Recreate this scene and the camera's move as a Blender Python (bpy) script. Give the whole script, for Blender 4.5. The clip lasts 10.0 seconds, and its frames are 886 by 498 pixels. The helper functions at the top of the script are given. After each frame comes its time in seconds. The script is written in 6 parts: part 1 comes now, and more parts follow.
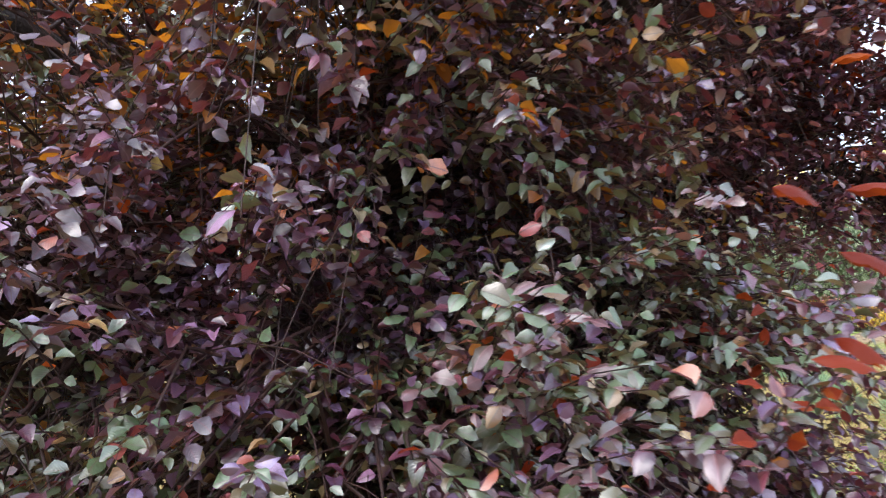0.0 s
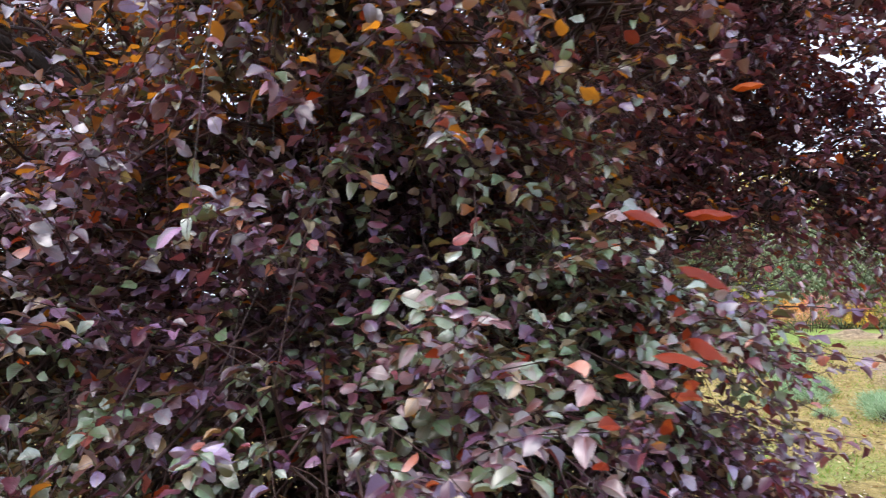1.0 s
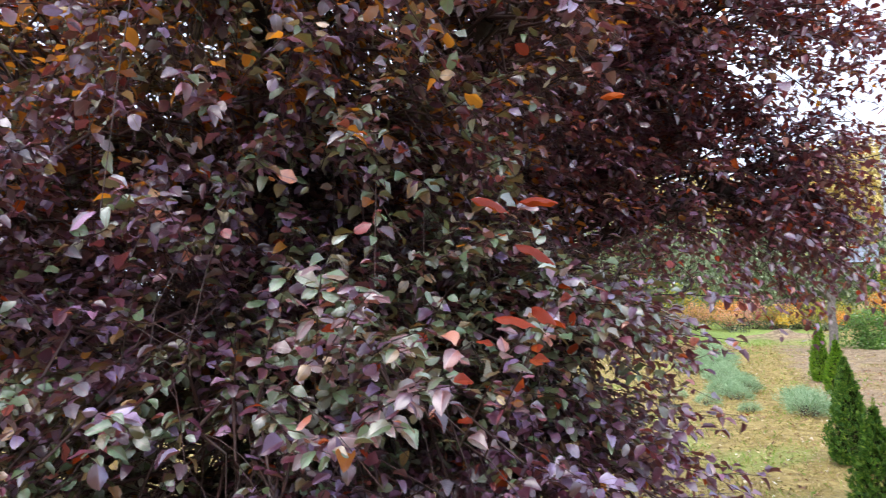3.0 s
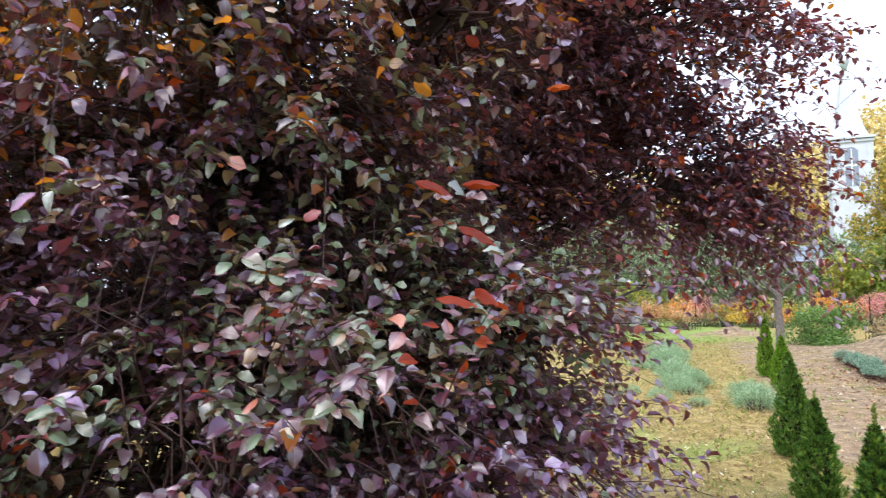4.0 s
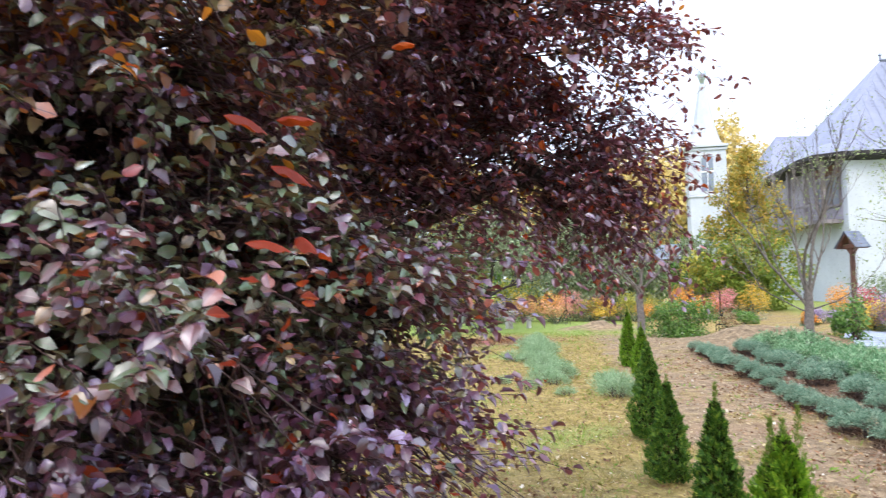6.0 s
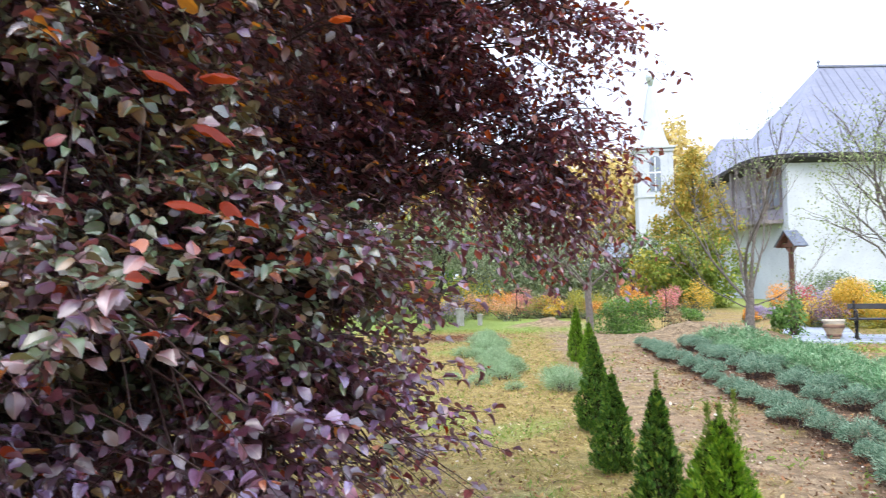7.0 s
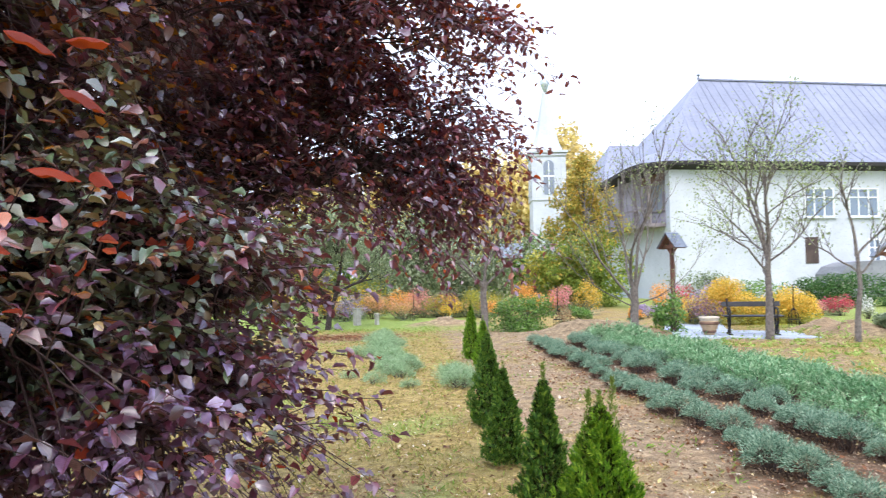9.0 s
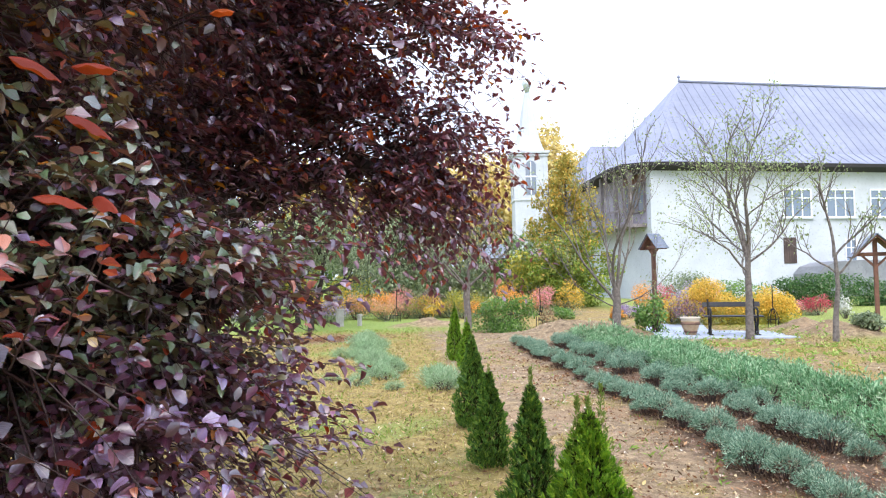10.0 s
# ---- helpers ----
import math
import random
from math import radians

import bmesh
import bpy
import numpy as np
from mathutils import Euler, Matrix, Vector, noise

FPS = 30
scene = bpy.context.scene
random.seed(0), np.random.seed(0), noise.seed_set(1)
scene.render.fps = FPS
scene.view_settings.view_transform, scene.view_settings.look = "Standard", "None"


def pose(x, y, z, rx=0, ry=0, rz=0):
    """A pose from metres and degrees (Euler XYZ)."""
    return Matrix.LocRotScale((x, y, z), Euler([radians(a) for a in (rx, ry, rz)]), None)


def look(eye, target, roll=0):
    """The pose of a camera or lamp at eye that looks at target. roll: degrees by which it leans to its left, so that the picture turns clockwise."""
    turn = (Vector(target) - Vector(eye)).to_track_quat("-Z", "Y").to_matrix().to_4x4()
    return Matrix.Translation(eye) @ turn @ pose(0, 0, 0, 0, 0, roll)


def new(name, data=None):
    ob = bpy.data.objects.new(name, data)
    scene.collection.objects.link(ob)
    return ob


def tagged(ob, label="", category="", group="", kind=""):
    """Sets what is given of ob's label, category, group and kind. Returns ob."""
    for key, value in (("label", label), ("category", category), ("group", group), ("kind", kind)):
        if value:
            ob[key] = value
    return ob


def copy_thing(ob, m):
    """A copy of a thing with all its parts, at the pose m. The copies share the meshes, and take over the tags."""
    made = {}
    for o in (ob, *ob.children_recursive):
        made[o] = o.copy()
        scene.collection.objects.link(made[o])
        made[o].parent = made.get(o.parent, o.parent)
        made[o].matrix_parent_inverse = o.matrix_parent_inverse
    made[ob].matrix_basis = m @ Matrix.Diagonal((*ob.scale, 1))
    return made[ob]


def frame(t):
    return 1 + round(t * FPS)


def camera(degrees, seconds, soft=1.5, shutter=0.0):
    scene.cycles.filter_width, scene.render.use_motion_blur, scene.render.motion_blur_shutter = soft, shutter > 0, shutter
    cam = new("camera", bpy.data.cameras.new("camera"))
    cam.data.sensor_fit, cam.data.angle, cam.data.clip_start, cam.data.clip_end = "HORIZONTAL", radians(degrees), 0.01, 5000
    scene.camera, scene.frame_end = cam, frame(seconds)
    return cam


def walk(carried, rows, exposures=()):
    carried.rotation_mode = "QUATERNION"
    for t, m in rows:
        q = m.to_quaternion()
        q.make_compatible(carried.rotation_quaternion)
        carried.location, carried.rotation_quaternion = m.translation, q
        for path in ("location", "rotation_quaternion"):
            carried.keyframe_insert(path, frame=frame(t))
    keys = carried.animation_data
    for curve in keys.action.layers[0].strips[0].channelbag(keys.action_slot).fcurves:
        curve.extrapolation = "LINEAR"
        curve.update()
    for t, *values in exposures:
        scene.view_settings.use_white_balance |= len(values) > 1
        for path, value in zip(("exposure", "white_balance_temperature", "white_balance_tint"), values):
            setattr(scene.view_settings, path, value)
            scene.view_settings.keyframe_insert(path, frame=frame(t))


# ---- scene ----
cam = camera(62.9, 10.0, soft=1.1, shutter=0.9)
PATH = [
    (0, (0.501, 0.271, 1.584), (0.481, 2.267, 1.702), -1.4),
    (0.5, (0.537, 0.211, 1.588), (0.526, 2.208, 1.705), -1.4),
    (1, (0.588, 0.158, 1.592), (0.589, 2.155, 1.703), -1.4),
    (1.5, (0.629, 0.117, 1.583), (0.654, 2.113, 1.699), -1.4),
    (2, (0.657, 0.077, 1.576), (0.705, 2.073, 1.693), -1.4),
    (2.5, (0.668, 0.046, 1.567), (0.755, 2.041, 1.684), -1.4),
    (4, (0.688, 0.007, 1.535), (0.943, 1.988, 1.644), -1.3),
    (4.5, (0.706, 0.012, 1.523), (1.014, 1.985, 1.629), -1.3),
    (5, (0.726, 0.021, 1.51), (1.125, 1.978, 1.612), -1.2),
    (5.5, (0.746, 0.032, 1.494), (1.245, 1.966, 1.593), -1.3),
    (6, (0.767, 0.046, 1.475), (1.343, 1.959, 1.57), -1.2),
    (7.5, (0.806, 0.049, 1.42), (1.568, 1.896, 1.507), -1.1),
    (8, (0.816, 0.04, 1.408), (1.644, 1.858, 1.495), -1.1),
    (8.5, (0.819, 0.031, 1.404), (1.711, 1.819, 1.489), -1.1),
    (9, (0.808, 0.024, 1.406), (1.763, 1.779, 1.49), -1.0),
    (9.5, (0.793, 0.023, 1.42), (1.785, 1.757, 1.504), -1.0),
    (10, (0.782, 0.032, 1.434), (1.78, 1.763, 1.517), -1.1),
]
EXPOSURES = [(0.0, 1.28), (3.0, 1.28), (6.0, 1.22), (10.0, 1.24)]
walk(cam, [(t, look(eye, target, roll)) for t, eye, target, roll in PATH], EXPOSURES)

# ---- world: an overcast autumn day ----
world = bpy.data.worlds.new("overcast_sky")
scene.world = world
world.use_nodes = True
wn, wl = world.node_tree.nodes, world.node_tree.links
sky = wn.new("ShaderNodeTexSky")
sky.sky_type, sky.sun_disc = "NISHITA", False
sky.sun_elevation, sky.sun_rotation = radians(51), radians(203)
sky.air_density, sky.dust_density = 1.0, 4.0
cloud = wn.new("ShaderNodeMix")
cloud.data_type = "RGBA"
cloud.inputs[0].default_value = 0.72
wl.new(sky.outputs[0], cloud.inputs[6])
cloud.inputs[7].default_value = (8.2, 9.1, 11.7, 1)
# an overcast dome is brighter overhead than at the horizon
dome = wn.new("ShaderNodeTexCoord")
dome_axes = wn.new("ShaderNodeSeparateXYZ")
wl.new(dome.outputs["Generated"], dome_axes.inputs[0])
rise = wn.new("ShaderNodeMapRange")
rise.inputs["From Min"].default_value, rise.inputs["From Max"].default_value = 0.0, 1.0
rise.inputs["To Min"].default_value, rise.inputs["To Max"].default_value = 0.68, 1.42
wl.new(dome_axes.outputs[2], rise.inputs["Value"])
shade = wn.new("ShaderNodeVectorMath")
shade.operation = "SCALE"
wl.new(cloud.outputs[2], shade.inputs[0])
wl.new(rise.outputs[0], shade.inputs["Scale"])
wl.new(shade.outputs[0], wn["Background"].inputs[0])
wn["Background"].inputs[1].default_value = 0.11

sun_data = bpy.data.lights.new("sun", "SUN")
sun_data.energy, sun_data.angle, sun_data.color = 0.9, radians(30), (1.0, 0.97, 0.93)
sun = new("sun", sun_data)
sun.matrix_world = look((-3, -7, 9.5), (0, 0, 0))

# ---- small tools ----
rng = np.random.default_rng(7)


def unit(v):
    v = np.asarray(v, float)
    return v / np.maximum(np.linalg.norm(v, axis=-1, keepdims=True), 1e-9)


def mesh_np(name, verts, faces, uv=None, smooth=True, crease_rib=False):
    """A mesh from an array of points and arrays of faces (triangles, quads)."""
    me = bpy.data.meshes.new(name)
    verts = np.asarray(verts, np.float32).reshape(-1, 3)
    faces = [np.asarray(f, np.int32) for f in faces if len(f)]
    sizes = np.concatenate([np.full(len(f), f.shape[1], np.int32) for f in faces])
    loops = np.concatenate([f.ravel() for f in faces])
    me.vertices.add(len(verts))
    me.vertices.foreach_set("co", verts.ravel())
    me.loops.add(len(loops))
    me.loops.foreach_set("vertex_index", loops)
    me.polygons.add(len(sizes))
    me.polygons.foreach_set("loop_start", np.concatenate([[0], np.cumsum(sizes)[:-1]]).astype(np.int32))
    me.polygons.foreach_set("loop_total", sizes)
    me.polygons.foreach_set("use_smooth", np.full(len(sizes), smooth))
    if uv is not None:
        layer = me.uv_layers.new(name="UVMap")
        layer.data.foreach_set("uv", np.asarray(uv, np.float32)[loops].ravel())
    me.update(calc_edges=True)
    if uv is not None and crease_rib:
        # the midrib is a crease
        e = np.empty(2 * len(me.edges), np.int32)
        me.edges.foreach_get("vertices", e)
        u = np.abs(np.asarray(uv)[:, 0] - 0.5) < 1e-4
        crease = me.attributes.new("sharp_edge", "BOOLEAN", "EDGE")
        crease.data.foreach_set("value", u[e[0::2]] & u[e[1::2]])
    return me


def thing(name, at, label, category, group="", kind="", turn=0.0):
    ob = new(name)
    ob.empty_display_size = 0.1
    ob.matrix_basis = pose(at[0], at[1], at[2], 0, 0, turn)
    return tagged(ob, label, category, group, kind)


def part_np(name, me, material, parent, label="", kind=""):
    ob = new(name, me)
    me.materials.append(material)
    ob.parent = parent
    return tagged(ob, label, kind=kind)


def part(name, bm, material, parent, label="", smooth=False):
    me = bpy.data.meshes.new(name)
    bm.to_mesh(me)
    bm.free()
    for p in me.polygons:
        p.use_smooth = smooth
    return part_np(name, me, material, parent, label)


def box_bm(size, at=(0, 0, 0), bevel=0.0, turn=None):
    bm = bmesh.new()
    bmesh.ops.create_cube(bm, size=1)
    bmesh.ops.scale(bm, vec=size, verts=bm.verts)
    if bevel:
        bmesh.ops.bevel(bm, geom=list(bm.edges), offset=bevel, segments=2, affect="EDGES", profile=0.6)
    if turn is not None:
        bmesh.ops.transform(bm, matrix=turn, verts=bm.verts)
    bmesh.ops.translate(bm, vec=at, verts=bm.verts)
    return bm


def lathe_bm(profile, sides=20, at=(0, 0, 0)):
    """A body of revolution from (radius, height) pairs."""
    bm = bmesh.new()
    rings = []
    for r, z in profile:
        rings.append([bm.verts.new((at[0] + r * math.cos(2 * math.pi * k / sides), at[1] + r * math.sin(2 * math.pi * k / sides), at[2] + z)) for k in range(sides)])
    for a, b in zip(rings, rings[1:]):
        for k in range(sides):
            bm.faces.new((a[k], a[(k + 1) % sides], b[(k + 1) % sides], b[k]))
    bm.faces.new(rings[-1])
    bm.faces.new(rings[0][::-1])
    bmesh.ops.recalc_face_normals(bm, faces=bm.faces)
    return bm


def prism_bm(outline, depth, axis="y"):
    """A flat outline (u, z) drawn out along an axis by depth, centred."""
    bm = bmesh.new()
    for s in (-0.5, 0.5):
        if axis == "y":
            vs = [bm.verts.new((u, s * depth, z)) for u, z in outline]
        else:
            vs = [bm.verts.new((s * depth, u, z)) for u, z in outline]
        bm.faces.new(vs)
    bm.verts.ensure_lookup_table()
    n = len(outline)
    for k in range(n):
        bm.faces.new((bm.verts[k], bm.verts[(k + 1) % n], bm.verts[n + (k + 1) % n], bm.verts[n + k]))
    bmesh.ops.recalc_face_normals(bm, faces=bm.faces)
    return bm


def tubes(lines, sides=5):
    """Tapered tubes: for each line an array of points (n, 3) and of radii (n). Returns points, faces."""
    vs, fs, base = [], [], 0
    ang = np.arange(sides) * 2 * np.pi / sides
    for pts, rad in lines:
        pts, rad = np.asarray(pts, float), np.asarray(rad, float)
        n = len(pts)
        tan = unit(np.gradient(pts, axis=0))
        ref = np.array([0.31, 0.17, 0.93]) if abs(tan[0, 2]) < 0.8 else np.array([0.9, 0.3, 0.1])
        a = unit(np.cross(tan, ref))
        b = np.cross(tan, a)
        ring = pts[:, None] + rad[:, None, None] * (np.cos(ang)[None, :, None] * a[:, None] + np.sin(ang)[None, :, None] * b[:, None])
        vs.append(ring.reshape(-1, 3))
        k = np.arange(sides)
        for i in range(n - 1):
            fs.append(np.stack([base + i * sides + k, base + i * sides + (k + 1) % sides, base + (i + 1) * sides + (k + 1) % sides, base + (i + 1) * sides + k], 1))
        base += n * sides
    return np.concatenate(vs), [np.concatenate(fs)]


def curve_pts(a, b, bend, n=8, jitter=0.0, gen=rng):
    """Points from a to b along an arc that swings out by the vector bend."""
    s = np.linspace(0, 1, n)[:, None]
    p = np.asarray(a) * (1 - s) + np.asarray(b) * s + np.asarray(bend) * (4 * s * (1 - s))
    if jitter:
        w = gen.normal(0, jitter, (n, 3))
        w[0] = w[-1] = 0
        p = p + w
    return p


def leaf_shape(stations, fold, droop, twist=0.0, across=1, cup=0.0):
    """A leaf blade: folded along its midrib, cupped, drooping to the tip. Length 1 along x, half width 1 along y."""
    xs = np.linspace(0, 1, stations + 2)
    if stations > 1:
        xs = 0.35 * xs + 0.65 * (1 - np.cos(np.pi * xs)) / 2
    half = np.sin(np.pi * np.clip(xs, 0, 1) ** 0.84) ** (0.7 if stations > 2 else 0.62)
    if stations > 3:
        half = half * (1 - 0.22 * np.clip((xs - 0.72) / 0.28, 0, 1))
    row = np.linspace(1, -1, 2 * across + 1)
    pts, uv, idx = [], [], []
    for i, x in enumerate(xs):
        z = -droop * x * x
        px = x * (1 - 0.25 * droop * x)
        if i in (0, stations + 1):
            idx.append([len(pts)] * len(row))
            pts.append((px, 0, z))
            uv.append((0.5, x))
            continue
        idx.append(list(range(len(pts), len(pts) + len(row))))
        w = half[i]
        q1, q2 = (0.04 * math.sin(11 * x + 5 * droop), 0.04 * math.sin(13 * x + 9 * fold)) if stations > 2 else (0, 0)
        for r in row:
            q = q1 if r > 0 else q2
            pts.append((px + (0.03 * abs(r) * (1 - 2 * x) if across > 1 else 0), w * r * (1 + 1.2 * q * abs(r)), z + w * (0.35 * fold * abs(r) - cup * r * r) + twist * x * w * r + q * r * r))
            uv.append((0.5 + w * r / 2, x))
    tris, quads = [], []
    for i in range(stations + 1):
        p, q = idx[i], idx[i + 1]
        for k in range(2 * across):
            f = [p[k], p[k + 1], q[k + 1], q[k]]
            f = [v for j, v in enumerate(f) if v not in f[:j]]
            (tris if len(f) == 3 else quads).append(f)
    return np.array(pts), np.array(tris).reshape(-1, 3), np.array(quads).reshape(-1, 4), np.array(uv)


def leaves(shape, pos, ahead, up, length, width):
    """Many leaves of one shape. Returns points, triangles, quads, uv."""
    pts, tris, quads, uv = shape
    ahead = unit(ahead)
    up = unit(up - (up * ahead).sum(1, keepdims=True) * ahead)
    side = np.cross(up, ahead)
    length, width = np.broadcast_to(length, len(pos))[:, None, None], np.broadcast_to(width, len(pos))[:, None, None]
    v = pos[:, None] + pts[None, :, :1] * length * ahead[:, None] + pts[None, :, 1:2] * width * side[:, None] + pts[None, :, 2:] * length * up[:, None]
    off = (np.arange(len(pos)) * len(pts))[:, None, None]
    return v.reshape(-1, 3), (tris[None] + off).reshape(-1, 3), (quads[None] + off).reshape(-1, 4), np.tile(uv, (len(pos), 1))


def leaf_mesh(name, shapes, pos, ahead, up, length, width, gen=rng):
    """One mesh of leaves that take their shapes by chance."""
    pick = gen.integers(0, len(shapes), len(pos))
    V, T, Q, U, base = [], [], [], [], 0
    length, width = np.broadcast_to(length, len(pos)), np.broadcast_to(width, len(pos))
    for k, shape in enumerate(shapes):
        m = pick == k
        if not m.any():
            continue
        v, t, q, u = leaves(shape, pos[m], ahead[m], up[m], length[m], width[m])
        V.append(v), T.append(t + base), Q.append(q + base), U.append(u)
        base += len(v)
    return mesh_np(name, np.concatenate(V), [np.concatenate(T), np.concatenate(Q)], np.concatenate(U))


SLIVER = [(np.array([(0, 0, 0), (0.45, 1, 0.03), (1, 0, -0.06), (0.5, -1, 0.02)]), np.zeros((0, 3), int), np.array([[0, 3, 2, 1]]), np.array([(0.5, 0), (1, 0.5), (0.5, 1), (0, 0.5)]))]
CURLED = [leaf_shape(1, 0.9, 0.3), leaf_shape(1, -0.8, 0.6), leaf_shape(1, 0.3, -0.5)]
BLADE = [leaf_shape(1, 0.6, 0.25), leaf_shape(1, -0.3, 0.5)]
OVAL = [leaf_shape(2, 0.5, 0.2), leaf_shape(2, 0.9, 0.35), leaf_shape(2, -0.2, 0.1)]
SMOOTH = [leaf_shape(6, f, d, w, 2, c) for f, d, w, c in ((0.3, 0.2, 0.2, 0.08), (0.5, 0.25, -0.25, -0.1), (0.1, 0.2, 0.3, 0.18), (-0.2, 0.35, -0.2, 0.1), (0.7, 0.4, 0.15, 0.14), (0.4, 0.6, -0.15, 0.18))]
FINE = [leaf_shape(4, f, d, w) for f, d, w in ((0.3, 0.2, 0.25), (0.6, 0.15, -0.3), (0.1, 0.3, 0.35), (-0.35, 0.3, -0.25), (0.8, 0.25, 0.15), (0.4, 0.5, -0.2))]

# ---- materials ----
def material(name):
    m = bpy.data.materials.new(name)
    m.use_nodes = True
    return m, m.node_tree.nodes, m.node_tree.links, m.node_tree.nodes["Principled BSDF"]


def ramp(nodes, stops, mode="LINEAR"):
    r = nodes.new("ShaderNodeValToRGB")
    r.color_ramp.interpolation = mode
    while len(r.color_ramp.elements) < len(stops):
        r.color_ramp.elements.new(0.5)
    for e, (p, c) in zip(r.color_ramp.elements, stops):
        e.position, e.color = p, (*c, 1)
    return r


def noise_node(nodes, links, scale, detail=4, rough=0.6, coords="Object"):
    tc = nodes.new("ShaderNodeTexCoord")
    n = nodes.new("ShaderNodeTexNoise")
    n.inputs["Scale"].default_value, n.inputs["Detail"].default_value, n.inputs["Roughness"].default_value = scale, detail, rough
    links.new(tc.outputs[coords], n.inputs["Vector"])
    return n


def mix_col(nodes, links, a, b, fac, mode="MIX"):
    m = nodes.new("ShaderNodeMix")
    m.data_type, m.blend_type = "RGBA", mode
    for sock, v in ((m.inputs[0], fac), (m.inputs[6], a), (m.inputs[7], b)):
        if isinstance(v, bpy.types.NodeSocket):
            links.new(v, sock)
        elif isinstance(v, (int, float)):
            sock.default_value = v
        else:
            sock.default_value = (*v, 1)
    return m.outputs[2]


def surface(name, dark, light, scale=6.0, rough=0.8, bump=0.2, fine=60.0, metallic=0.0, spec=0.5, island=0.0):
    """A plain weathered surface: broad stains, fine grain, relief."""
    m, n, l, b = material(name)
    big = noise_node(n, l, scale)
    small = noise_node(n, l, fine, 3)
    col = mix_col(n, l, dark, light, ramp_fac(n, l, big.outputs["Fac"], 0.35, 0.65))
    col = mix_col(n, l, col, tuple(c * 0.6 for c in dark), ramp_fac(n, l, small.outputs["Fac"], 0.55, 0.85))
    if island:
        g = n.new("ShaderNodeObjectInfo")
        hsv = n.new("ShaderNodeHueSaturation")
        mr = n.new("ShaderNodeMapRange")
        mr.inputs["To Min"].default_value, mr.inputs["To Max"].default_value = 1 - island, 1 + island
        l.new(g.outputs["Random"], mr.inputs["Value"])
        l.new(mr.outputs[0], hsv.inputs["Value"])
        l.new(col, hsv.inputs["Color"])
        col = hsv.outputs[0]
    l.new(col, b.inputs["Base Color"])
    b.inputs["Roughness"].default_value, b.inputs["Metallic"].default_value = rough, metallic
    b.inputs["Specular IOR Level"].default_value = spec
    if bump:
        bp = n.new("ShaderNodeBump")
        bp.inputs["Strength"].default_value, bp.inputs["Distance"].default_value = bump, 0.02
        l.new(small.outputs["Fac"], bp.inputs["Height"])
        l.new(bp.outputs[0], b.inputs["Normal"])
    return m


def ramp_fac(nodes, links, value, lo, hi):
    mr = nodes.new("ShaderNodeMapRange")
    mr.inputs["From Min"].default_value, mr.inputs["From Max"].default_value = lo, hi
    links.new(value, mr.inputs["Value"])
    return mr.outputs[0]


